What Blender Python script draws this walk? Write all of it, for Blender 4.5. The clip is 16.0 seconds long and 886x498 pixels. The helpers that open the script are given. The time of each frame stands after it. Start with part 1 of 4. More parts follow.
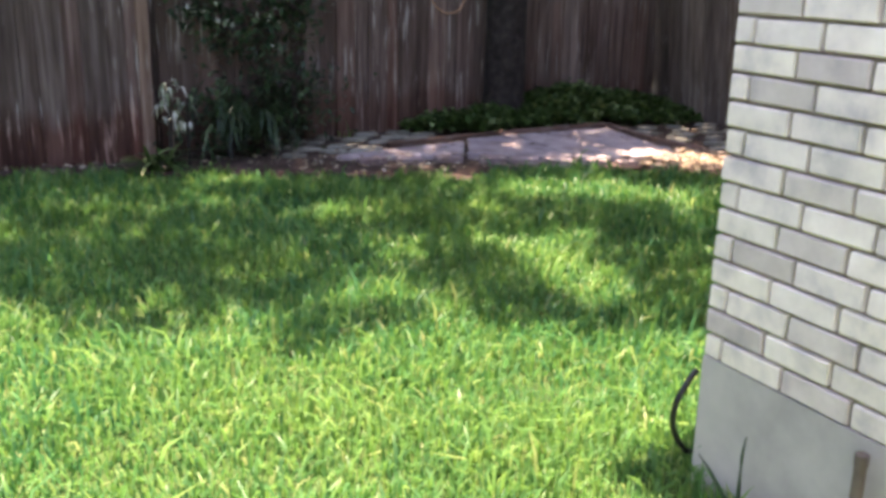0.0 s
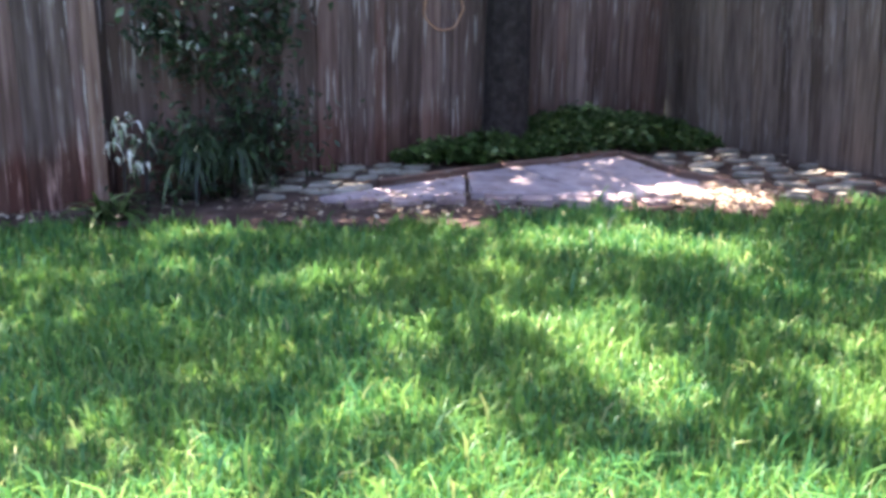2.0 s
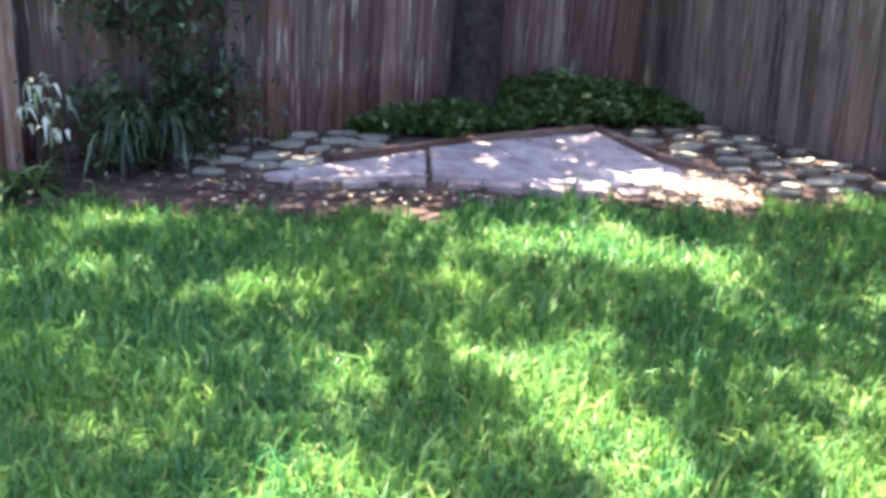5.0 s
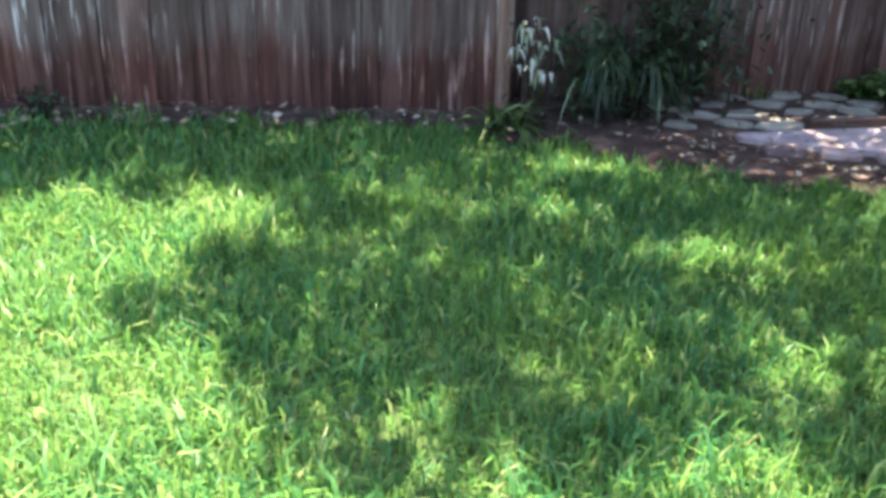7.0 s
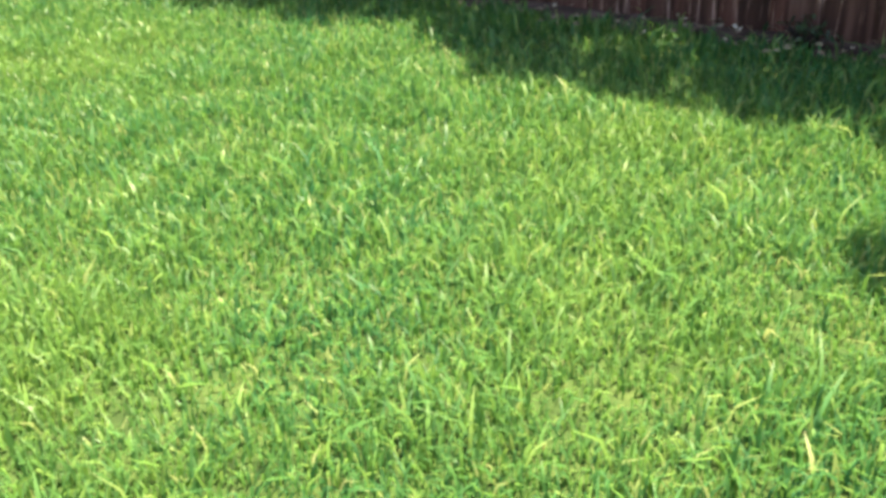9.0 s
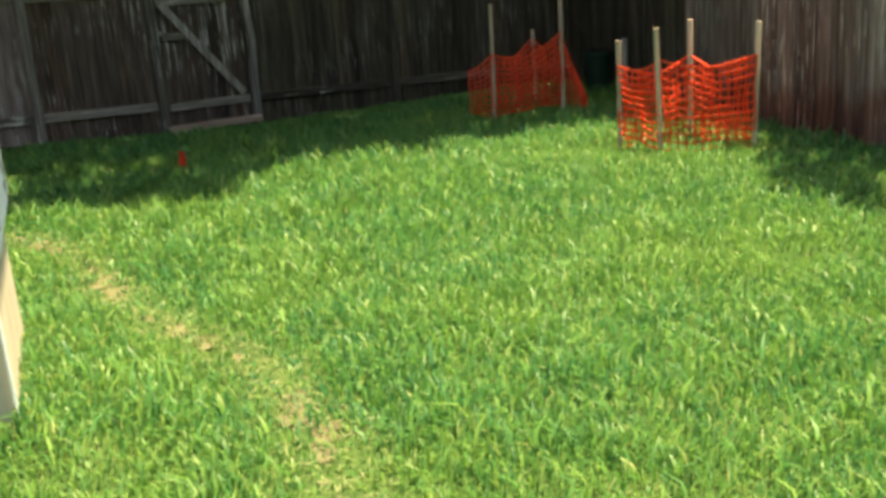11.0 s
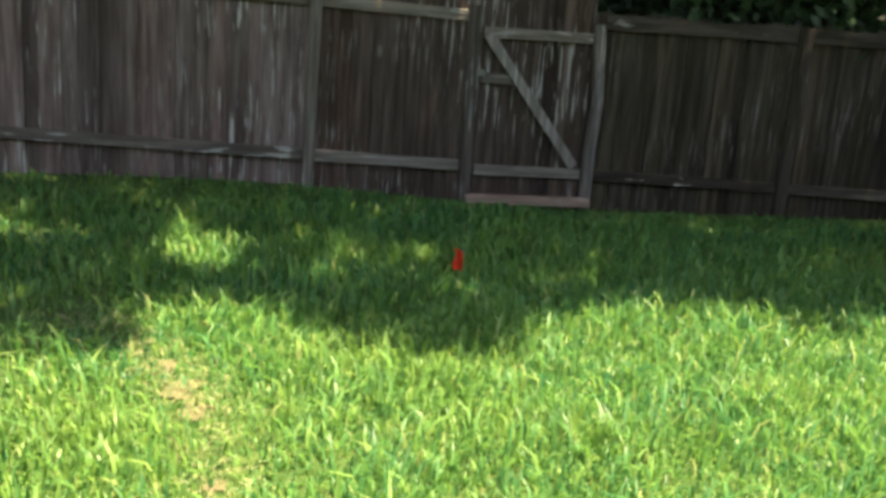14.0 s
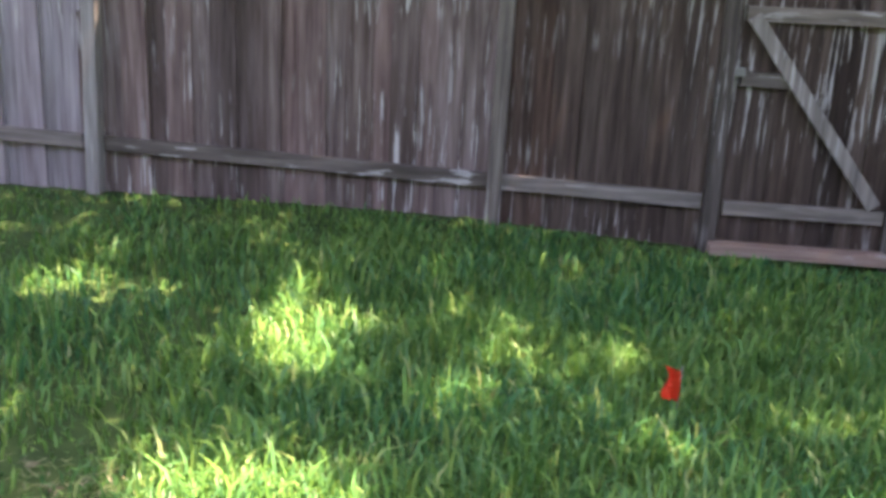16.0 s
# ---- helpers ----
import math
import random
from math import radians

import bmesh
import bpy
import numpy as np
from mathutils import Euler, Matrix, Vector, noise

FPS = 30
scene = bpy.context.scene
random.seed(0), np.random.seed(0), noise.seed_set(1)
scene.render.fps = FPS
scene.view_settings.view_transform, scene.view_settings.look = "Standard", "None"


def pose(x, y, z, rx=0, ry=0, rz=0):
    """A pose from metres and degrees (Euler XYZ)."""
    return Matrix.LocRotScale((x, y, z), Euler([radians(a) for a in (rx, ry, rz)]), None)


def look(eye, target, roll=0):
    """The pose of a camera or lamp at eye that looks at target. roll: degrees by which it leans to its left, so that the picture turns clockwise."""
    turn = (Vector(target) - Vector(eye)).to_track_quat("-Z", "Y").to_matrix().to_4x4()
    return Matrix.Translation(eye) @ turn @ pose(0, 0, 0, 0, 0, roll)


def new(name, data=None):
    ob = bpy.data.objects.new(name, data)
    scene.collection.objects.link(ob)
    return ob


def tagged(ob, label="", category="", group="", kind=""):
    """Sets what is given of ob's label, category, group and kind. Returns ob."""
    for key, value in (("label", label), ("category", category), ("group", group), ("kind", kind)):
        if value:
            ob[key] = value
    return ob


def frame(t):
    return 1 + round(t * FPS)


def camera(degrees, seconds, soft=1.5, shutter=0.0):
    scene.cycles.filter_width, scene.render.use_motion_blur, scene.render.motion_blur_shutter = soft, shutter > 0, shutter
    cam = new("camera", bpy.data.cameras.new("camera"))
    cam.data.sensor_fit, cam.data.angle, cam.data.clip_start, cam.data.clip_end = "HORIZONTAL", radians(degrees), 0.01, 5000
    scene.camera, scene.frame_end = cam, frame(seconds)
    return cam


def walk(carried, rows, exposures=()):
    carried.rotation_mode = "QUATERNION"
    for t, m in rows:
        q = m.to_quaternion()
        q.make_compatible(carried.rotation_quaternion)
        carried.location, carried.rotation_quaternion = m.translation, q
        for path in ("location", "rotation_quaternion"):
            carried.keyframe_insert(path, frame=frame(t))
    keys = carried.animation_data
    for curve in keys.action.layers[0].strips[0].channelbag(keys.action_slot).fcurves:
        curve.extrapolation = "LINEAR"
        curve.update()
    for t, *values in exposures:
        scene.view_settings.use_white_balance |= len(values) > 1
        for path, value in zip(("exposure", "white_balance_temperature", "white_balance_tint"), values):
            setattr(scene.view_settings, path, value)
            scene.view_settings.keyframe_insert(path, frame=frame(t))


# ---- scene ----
cam = camera(48.54, 16.0, soft=3.8)
PATH = [
    (0, (-1.051, -0.700, 1.411), (-0.043, 0.934, 0.848), 1.17),
    (0.5, (-0.964, -0.456, 1.444), (-0.022, 1.219, 0.887), 0.83),
    (1, (-0.833, -0.223, 1.431), (0.129, 1.444, 0.888), 0.78),
    (1.5, (-0.742, 0.028, 1.421), (0.262, 1.672, 0.882), 0.95),
    (2, (-0.673, 0.236, 1.438), (0.380, 1.845, 0.887), 0.90),
    (2.5, (-0.635, 0.392, 1.439), (0.477, 1.959, 0.883), 1.25),
    (3, (-0.639, 0.486, 1.465), (0.539, 1.999, 0.898), 1.75),
    (3.2, (-0.632, 0.524, 1.459), (0.569, 2.018, 0.890), 2.32),
    (5.3, (-0.276, 0.779, 1.672), (0.792, 2.311, 0.955), 3.63),
    (5.5, (-0.363, 0.745, 1.706), (0.677, 2.287, 0.971), 3.21),
    (6, (-0.299, 0.747, 1.719), (0.521, 2.404, 0.957), 2.72),
    (6.5, (-0.276, 0.781, 1.702), (0.269, 2.532, 0.906), 2.06),
    (7, (-0.293, 0.864, 1.647), (-0.038, 2.663, 0.810), 1.93),
    (7.5, (-0.347, 0.919, 1.614), (-0.397, 2.715, 0.736), 1.64),
    (8, (-0.407, 0.924, 1.587), (-0.778, 2.667, 0.679), 0.60),
    (8.5, (-0.460, 0.881, 1.605), (-1.151, 2.505, 0.666), -0.94),
    (9, (-0.524, 0.800, 1.648), (-1.507, 2.262, 0.702), -2.68),
    (9.5, (-0.605, 0.773, 1.684), (-1.863, 2.032, 0.772), -4.08),
    (10, (-0.734, 0.788, 1.671), (-2.226, 1.843, 0.859), -4.84),
    (10.2, (-0.817, 0.822, 1.623), (-2.401, 1.795, 0.887), -5.09),
    (12.3, (-2.599, 1.043, 1.582), (-4.483, 1.531, 1.123), 2.56),
    (12.4, (-2.701, 1.074, 1.574), (-4.592, 1.541, 1.122), 3.40),
    (12.5, (-2.812, 1.115, 1.578), (-4.706, 1.565, 1.120), 2.88),
    (13, (-3.342, 1.313, 1.544), (-5.259, 1.663, 1.093), 3.27),
    (13.5, (-3.823, 1.465, 1.608), (-5.750, 1.714, 1.136), 3.78),
    (14, (-4.375, 1.610, 1.586), (-6.310, 1.773, 1.108), 4.12),
    (14.5, (-4.929, 1.777, 1.530), (-6.872, 1.831, 1.059), 3.19),
    (15, (-5.464, 1.861, 1.524), (-7.403, 1.799, 1.037), 3.05),
    (15.5, (-5.945, 1.955, 1.565), (-7.864, 1.739, 1.045), 2.25),
    (16, (-6.502, 1.970, 1.601), (-8.386, 1.600, 1.044), 2.76),
]
walk(cam, [(t, look(eye, target, roll)) for t, eye, target, roll in PATH],
     exposures=[(0, 2.4, 7900, 26), (1.5, 2.65, 6800, 23), (2.0, 2.9, 6650, 26), (2.5, 2.74, 6550, 28), (3.2, 3.2, 6650, 31), (5.3, 3.22, 6800, 17), (6.5, 3.18, 6900, 15), (7.5, 2.45, 7200, 18), (8.5, 2.22, 7600, 15),
                (9.5, 1.85, 8800, 6), (10.2, 1.6, 10000, 0), (12.3, 2.15, 9400, 8), (12.9, 1.88, 9500, 6), (13.5, 1.82, 9600, 5), (14.3, 2.36, 8800, 14), (15, 2.28, 8900, 22), (15.5, 2.58, 8700, 25), (16, 3.18, 8000, 27)])

# ---- light ----
SUN_DIR = Vector((0.035, 0.27, 0.962)).normalized()
world = bpy.data.worlds.new("world")
scene.world = world
world.use_nodes = True
wn = world.node_tree
sky = wn.nodes.new("ShaderNodeTexSky")
sky.sky_type = "NISHITA"
sky.sun_disc = False
sky.sun_elevation = math.asin(SUN_DIR.z)
sky.sun_rotation = math.atan2(SUN_DIR.x, SUN_DIR.y)
wn.links.new(sky.outputs[0], wn.nodes["Background"].inputs[0])
wn.nodes["Background"].inputs[1].default_value = 0.135
sun = new("sun", bpy.data.lights.new("sun", "SUN"))
sun.data.energy = 5.0
sun.data.angle = radians(0.6)
sun.data.color = (1.0, 0.92, 0.77)
sun.matrix_world = look((0, 0, 20), Vector((0, 0, 20)) - SUN_DIR)


# ---- materials ----
def material(name, rough=0.8, spec=0.3):
    m = bpy.data.materials.new(name)
    m.use_nodes = True
    b = m.node_tree.nodes["Principled BSDF"]
    b.inputs["Roughness"].default_value = rough
    b.inputs["Specular IOR Level"].default_value = spec
    return m, m.node_tree, b


def node(nt, kind, **kw):
    n = nt.nodes.new(kind)
    for k, v in kw.items():
        n.inputs[k].default_value = v
    return n


def noise_tex(nt, scale, detail=4.0, stretch=(1, 1, 1), world_space=False, rough=0.55, own=0.0):
    tc = nt.nodes.new("ShaderNodeTexCoord")
    mp = nt.nodes.new("ShaderNodeMapping")
    mp.inputs["Scale"].default_value = stretch
    if world_space:
        g = nt.nodes.new("ShaderNodeNewGeometry")
        nt.links.new(g.outputs["Position"], mp.inputs[0])
    else:
        nt.links.new(tc.outputs["Object"], mp.inputs[0])
    if own:
        # each piece has its own stretch of grain
        k = nt.nodes.new("ShaderNodeMath")
        k.operation = "MULTIPLY"
        k.inputs[1].default_value = own
        nt.links.new(nt.nodes.new("ShaderNodeObjectInfo").outputs["Random"], k.inputs[0])
        c = nt.nodes.new("ShaderNodeCombineXYZ")
        for i in range(3):
            nt.links.new(k.outputs[0], c.inputs[i])
        nt.links.new(c.outputs[0], mp.inputs["Location"])
    n = node(nt, "ShaderNodeTexNoise", Scale=scale, Detail=detail, Roughness=rough)
    nt.links.new(mp.outputs[0], n.inputs["Vector"])
    return n


def ramp(nt, src, stops):
    r = nt.nodes.new("ShaderNodeValToRGB")
    e = r.color_ramp.elements
    e[0].position, e[0].color = stops[0][0], (*stops[0][1], 1)
    e[1].position, e[1].color = stops[-1][0], (*stops[-1][1], 1)
    for p, c in stops[1:-1]:
        x = e.new(p)
        x.color = (*c, 1)
    nt.links.new(src, r.inputs[0])
    return r


def mix(nt, fac, a, b, mode="MIX"):
    m = nt.nodes.new("ShaderNodeMix")
    m.data_type = "RGBA"
    m.blend_type = mode
    for sock, v in ((m.inputs[0], fac), (m.inputs[6], a), (m.inputs[7], b)):
        if hasattr(v, "links"):
            nt.links.new(v, sock)
        elif isinstance(v, tuple):
            sock.default_value = (*v, 1)
        else:
            sock.default_value = v
    return m.outputs[2]


def bump(nt, bsdf, src, strength=0.4, dist=0.01):
    b = nt.nodes.new("ShaderNodeBump")
    b.inputs["Strength"].default_value = strength
    b.inputs["Distance"].default_value = dist
    nt.links.new(src, b.inputs["Height"])
    nt.links.new(b.outputs[0], bsdf.inputs["Normal"])


def random_out(nt, island=False):
    if island:
        return nt.nodes.new("ShaderNodeNewGeometry").outputs["Random Per Island"]
    return nt.nodes.new("ShaderNodeObjectInfo").outputs["Random"]


def wood_material(name, dark, mid, light, tint, streak=0.5, damp=0.0, flat=False):
    """Weathered board: long grain, worn pale streaks in places, a tone that differs from board to board."""
    m, nt, b = material(name, 0.85, 0.2)
    along = (0.2, 0.2, 2.6) if flat else (2.6, 2.6, 0.16)
    g = noise_tex(nt, 8, 5, along, True, 0.6, 40.0)
    fine = noise_tex(nt, 60, 3, (0.06, 0.06, 3) if flat else (3, 3, 0.06), True)
    col = ramp(nt, g.outputs[0], [(0.32, dark), (0.5, mid), (0.7, light)]).outputs[0]
    t = ramp(nt, random_out(nt), [(0.0, (0.5, 0.46, 0.45)), (0.25, (0.8, 0.72, 0.68)), (0.6, (1.0, 0.95, 0.94)), (0.85, tint), (1.0, (1.5, 1.45, 1.42))]).outputs[0]
    col = mix(nt, 1.0, col, t, "MULTIPLY")
    place = ramp(nt, noise_tex(nt, 0.9, 3, (1, 1, 1.4), True).outputs[0], [(0.44, (0, 0, 0)), (0.58, (1, 1, 1))]).outputs[0]
    worn = ramp(nt, noise_tex(nt, 9, 4, (0.4, 0.4, 3.0) if flat else (4.2, 4.2, 0.24), True, 0.6, 23.0).outputs[0], [(0.57, (0, 0, 0)), (0.63, (1, 1, 1))]).outputs[0]
    f = nt.nodes.new("ShaderNodeMath")
    f.operation = "MULTIPLY"
    nt.links.new(worn, f.inputs[0])
    nt.links.new(place, f.inputs[1])
    f2 = nt.nodes.new("ShaderNodeMath")
    f2.operation = "MULTIPLY"
    f2.inputs[1].default_value = streak
    nt.links.new(f.outputs[0], f2.inputs[0])
    col = mix(nt, f2.outputs[0], col, (0.60, 0.56, 0.53))
    if damp:
        # rust brown splash stain on the foot of the boards, with a ragged upper edge
        geo = nt.nodes.new("ShaderNodeNewGeometry")
        sep = nt.nodes.new("ShaderNodeSeparateXYZ")
        nt.links.new(geo.outputs["Position"], sep.inputs[0])
        edge = nt.nodes.new("ShaderNodeMath")
        edge.operation = "MULTIPLY_ADD"
        edge.inputs[1].default_value = 0.75
        nt.links.new(noise_tex(nt, 1.6, 5, (1.6, 1.6, 0.5), True, 0.65).outputs[0], edge.inputs[0])
        nt.links.new(sep.outputs[2], edge.inputs[2])
        stain = ramp(nt, edge.outputs[0], [(0.64, (damp, damp, damp)), (0.82, (0, 0, 0))]).outputs[0]
        col = mix(nt, stain, col, mix(nt, 1.0, col, (0.66, 0.41, 0.35), "MULTIPLY"))
    nt.links.new(col, b.inputs["Base Color"])
    bump(nt, b, fine.outputs[0], 0.5, 0.004)
    return m


def stone_material(name, dark, mid, light, scale=6.0, per=True, rough=0.85, grain=90.0, strength=0.35):
    m, nt, b = material(name, rough, 0.25)
    n = noise_tex(nt, scale, 6, (1, 1, 1), True, 0.6)
    col = ramp(nt, n.outputs[0], [(0.3, dark), (0.5, mid), (0.72, light)]).outputs[0]
    if per:
        t = ramp(nt, random_out(nt), [(0.0, (0.7, 0.67, 0.69)), (0.15, (0.84, 0.82, 0.82)), (0.4, (0.98, 0.97, 0.96)), (1.0, (1.08, 1.05, 1.02))]).outputs[0]
        col = mix(nt, 1.0, col, t, "MULTIPLY")
    nt.links.new(col, b.inputs["Base Color"])
    bump(nt, b, noise_tex(nt, grain, 4, (1, 1, 1), True).outputs[0], strength, 0.004)
    return m


def leaf_material(name, stops, trans=0.35, rough=0.5, patch=None):
    """Leaves and blades: colour differs from piece to piece, and light shines through."""
    m, nt, b = material(name, rough, 0.35)
    col = ramp(nt, random_out(nt, True), stops).outputs[0]
    if patch:
        p = ramp(nt, noise_tex(nt, patch[0], 4, (1, 1, 1), True).outputs[0], [(0.42, (0, 0, 0)), (0.66, (1, 1, 1))]).outputs[0]
        f = nt.nodes.new("ShaderNodeMath")
        f.operation = "MULTIPLY"
        f.inputs[1].default_value = patch[1]
        nt.links.new(p, f.inputs[0])
        col = mix(nt, f.outputs[0], col, patch[2])
    nt.links.new(col, b.inputs["Base Color"])
    tr = nt.nodes.new("ShaderNodeBsdfTranslucent")
    nt.links.new(col, tr.inputs[0])
    mx = nt.nodes.new("ShaderNodeMixShader")
    mx.inputs[0].default_value = trans
    nt.links.new(b.outputs[0], mx.inputs[1])
    nt.links.new(tr.outputs[0], mx.inputs[2])
    nt.links.new(mx.outputs[0], nt.nodes["Material Output"].inputs[0])
    return m


def plain(name, color, rough=0.6, spec=0.3, vary=0.12, scale=12.0):
    m, nt, b = material(name, rough, spec)
    n = noise_tex(nt, scale, 5, (1, 1, 1), True)
    lo = tuple(c * (1 - vary) for c in color)
    hi = tuple(min(1, c * (1 + vary)) for c in color)
    nt.links.new(ramp(nt, n.outputs[0], [(0.3, lo), (0.7, hi)]).outputs[0], b.inputs["Base Color"])
    bump(nt, b, noise_tex(nt, scale * 8, 3, (1, 1, 1), True).outputs[0], 0.15, 0.003)
    return m


M_GRASS = leaf_material("grass_blades", [(0.0, (0.034, 0.155, 0.068)), (0.4, (0.062, 0.23, 0.074)), (0.78, (0.135, 0.31, 0.065)), (0.94, (0.22, 0.37, 0.10)), (1.0, (0.36, 0.40, 0.18))], 0.4, 0.44, (0.8, 0.45, (0.2, 0.34, 0.07)))
M_STRAW = leaf_material("dry_grass", [(0.0, (0.25, 0.25, 0.13)), (0.5, (0.19, 0.25, 0.09)), (1.0, (0.31, 0.28, 0.18))], 0.25, 0.7)
M_SOIL = stone_material("lawn_soil", (0.025, 0.05, 0.014), (0.04, 0.08, 0.02), (0.07, 0.11, 0.03), 5.0, False, 0.95, 60, 0.8)
M_BED = stone_material("bed_soil", (0.036, 0.022, 0.018), (0.07, 0.046, 0.038), (0.14, 0.10, 0.087), 7.0, False, 0.95, 50, 0.9)
M_SAND = stone_material("dry_earth", (0.072, 0.074, 0.035), (0.112, 0.106, 0.055), (0.17, 0.152, 0.09), 8.0, False, 0.95, 60, 0.7)
M_FENCE = wood_material("fence_boards", (0.082, 0.06, 0.053), (0.152, 0.118, 0.106), (0.27, 0.227, 0.212), (1.12, 0.88, 0.83), 1.0, 0.9)
# smoother boards right of the gate; tree shade there is darkened into the colour
M_FENCE7 = wood_material("fence_boards_smooth_shaded", (0.034, 0.028, 0.02), (0.064, 0.054, 0.041), (0.118, 0.101, 0.08), (1.05, 0.9, 0.8), 0.22)
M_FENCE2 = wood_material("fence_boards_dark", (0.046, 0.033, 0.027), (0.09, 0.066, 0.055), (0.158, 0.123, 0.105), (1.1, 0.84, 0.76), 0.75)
M_FENCE3 = wood_material("fence_boards_grey", (0.18, 0.16, 0.165), (0.30, 0.275, 0.283), (0.43, 0.40, 0.41), (1.05, 0.95, 0.95), 0.7)
M_FENCE4 = wood_material("fence_boards_pale", (0.13, 0.102, 0.086), (0.215, 0.174, 0.15), (0.32, 0.268, 0.236), (1.0, 0.9, 0.82), 0.35)
M_FENCE5 = wood_material("fence_boards_worn", (0.082, 0.058, 0.05), (0.15, 0.112, 0.099), (0.24, 0.188, 0.17), (1.1, 0.84, 0.76), 0.6, 0.6)
M_FENCE6 = wood_material("fence_boards_mixed", (0.10, 0.073, 0.066), (0.195, 0.15, 0.138), (0.32, 0.262, 0.248), (1.15, 0.95, 0.92), 0.9)
M_RAIL = wood_material("fence_rails", (0.125, 0.11, 0.098), (0.215, 0.193, 0.172), (0.34, 0.31, 0.28), (1.0, 0.95, 0.9), 0.75, 0.0, True)
M_POST = wood_material("fence_posts", (0.10, 0.088, 0.078), (0.18, 0.16, 0.142), (0.30, 0.272, 0.245), (1.0, 0.95, 0.9), 0.6)
# posts and rails right of the gate: darker copies with the shade painted in
M_POST2 = wood_material("fence_posts_shaded", (0.045, 0.039, 0.031), (0.083, 0.073, 0.061), (0.15, 0.134, 0.115), (1.0, 0.95, 0.9), 0.4)
M_RAIL2 = wood_material("fence_rails_shaded", (0.042, 0.036, 0.029), (0.08, 0.07, 0.059), (0.145, 0.13, 0.112), (1.0, 0.95, 0.9), 0.8, 0.0, True)
M_EDGE = wood_material("edging_timber", (0.10, 0.062, 0.052), (0.185, 0.125, 0.105), (0.29, 0.215, 0.185), (1.05, 0.9, 0.85), 0.3, 0.0, True)
M_PALEWOOD = wood_material("bleached_timber", (0.17, 0.16, 0.15), (0.29, 0.275, 0.26), (0.44, 0.42, 0.4), (1.0, 0.97, 0.95), 0.6)
M_REDWOOD = wood_material("reddish_board", (0.18, 0.12, 0.095), (0.29, 0.2, 0.16), (0.41, 0.32, 0.27), (1, 0.95, 0.9), 0.4)
M_SILL = wood_material("reddish_sill", (0.2, 0.135, 0.11), (0.32, 0.225, 0.185), (0.46, 0.36, 0.31), (1, 0.95, 0.9), 0.5, 0.0, True)
M_BRICK = stone_material("painted_brick", (0.50, 0.46, 0.465), (0.74, 0.665, 0.62), (0.88, 0.805, 0.75), 9.0, True, 0.85, 160, 0.35)
M_MORTAR = stone_material("mortar", (0.19, 0.15, 0.125), (0.27, 0.215, 0.185), (0.34, 0.285, 0.25), 20, False, 0.95, 150, 0.5)
M_CONC = stone_material("painted_concrete", (0.33, 0.305, 0.30), (0.43, 0.40, 0.39), (0.51, 0.475, 0.455), 4.0, False, 0.85, 120, 0.25)
M_BEIGE = stone_material("beige_foundation", (0.42, 0.36, 0.29), (0.52, 0.46, 0.38), (0.60, 0.54, 0.46), 3.5, False, 0.9, 120, 0.3)
M_SIDING = plain("pale_siding", (0.89, 0.94, 0.98), 0.45, 0.4, 0.04, 4)
M_HOOD = plain("white_plastic", (0.86, 0.86, 0.87), 0.4, 0.4, 0.03)
M_TRIM = plain("grey_trim", (0.56, 0.545, 0.545), 0.55, 0.3, 0.05, 5)
M_ROOF = stone_material("shingles", (0.10, 0.095, 0.09), (0.15, 0.14, 0.13), (0.2, 0.19, 0.18), 12, False)
M_DARK = plain("lap_shadow_core", (0.03, 0.032, 0.03), 0.9)
M_VENT = plain("shadowy_vent", (0.15, 0.135, 0.115), 0.9)
M_RUST = plain("brown_pipe", (0.15, 0.115, 0.10), 0.7, 0.3, 0.3)
M_BARK = stone_material("bark", (0.018, 0.014, 0.013), (0.035, 0.028, 0.026), (0.065, 0.055, 0.05), 14, False, 0.95, 30, 0.9)
M_OAK = leaf_material("oak_leaves", [(0.0, (0.03, 0.07, 0.018)), (0.6, (0.05, 0.11, 0.025)), (1.0, (0.09, 0.15, 0.035))], 0.15)
M_IVY = leaf_material("ivy_leaves", [(0.0, (0.028, 0.066, 0.018)), (0.6, (0.055, 0.12, 0.03)), (0.9, (0.12, 0.2, 0.06)), (1.0, (0.32, 0.4, 0.18))], 0.2, 0.4)
M_SHRUB = leaf_material("shrub_leaves", [(0.0, (0.016, 0.038, 0.018)), (0.6, (0.03, 0.066, 0.03)), (0.93, (0.06, 0.11, 0.05)), (1.0, (0.2, 0.28, 0.16))], 0.12, 0.3)
M_PALE = leaf_material("variegated_and_glint_leaves", [(0.0, (0.2, 0.28, 0.15)), (0.4, (0.6, 0.63, 0.53)), (1.0, (0.82, 0.82, 0.76))], 0.2, 0.4)
M_LITTER = leaf_material("fallen_leaves", [(0.0, (0.12, 0.085, 0.06)), (0.5, (0.25, 0.195, 0.145)), (0.8, (0.40, 0.34, 0.24)), (1.0, (0.62, 0.57, 0.47))], 0.1, 0.7)
M_YLEAF = leaf_material("yellow_leaves", [(0.0, (0.34, 0.25, 0.19)), (0.6, (0.48, 0.37, 0.29)), (1.0, (0.62, 0.53, 0.34))], 0.15, 0.7)
M_PAVER = stone_material("pink_pavers", (0.27, 0.19, 0.185), (0.40, 0.31, 0.31), (0.53, 0.45, 0.45), 6, True)
M_SLAB = stone_material("pinkish_slab", (0.27, 0.215, 0.225), (0.42, 0.36, 0.38), (0.58, 0.52, 0.545), 7, True, 0.85, 70, 0.5)
M_FLAG = stone_material("grey_flagstone", (0.19, 0.185, 0.155), (0.32, 0.315, 0.27), (0.47, 0.46, 0.41), 7, True)
M_NET = plain("orange_plastic", (0.68, 0.055, 0.02), 0.45, 0.4, 0.06)
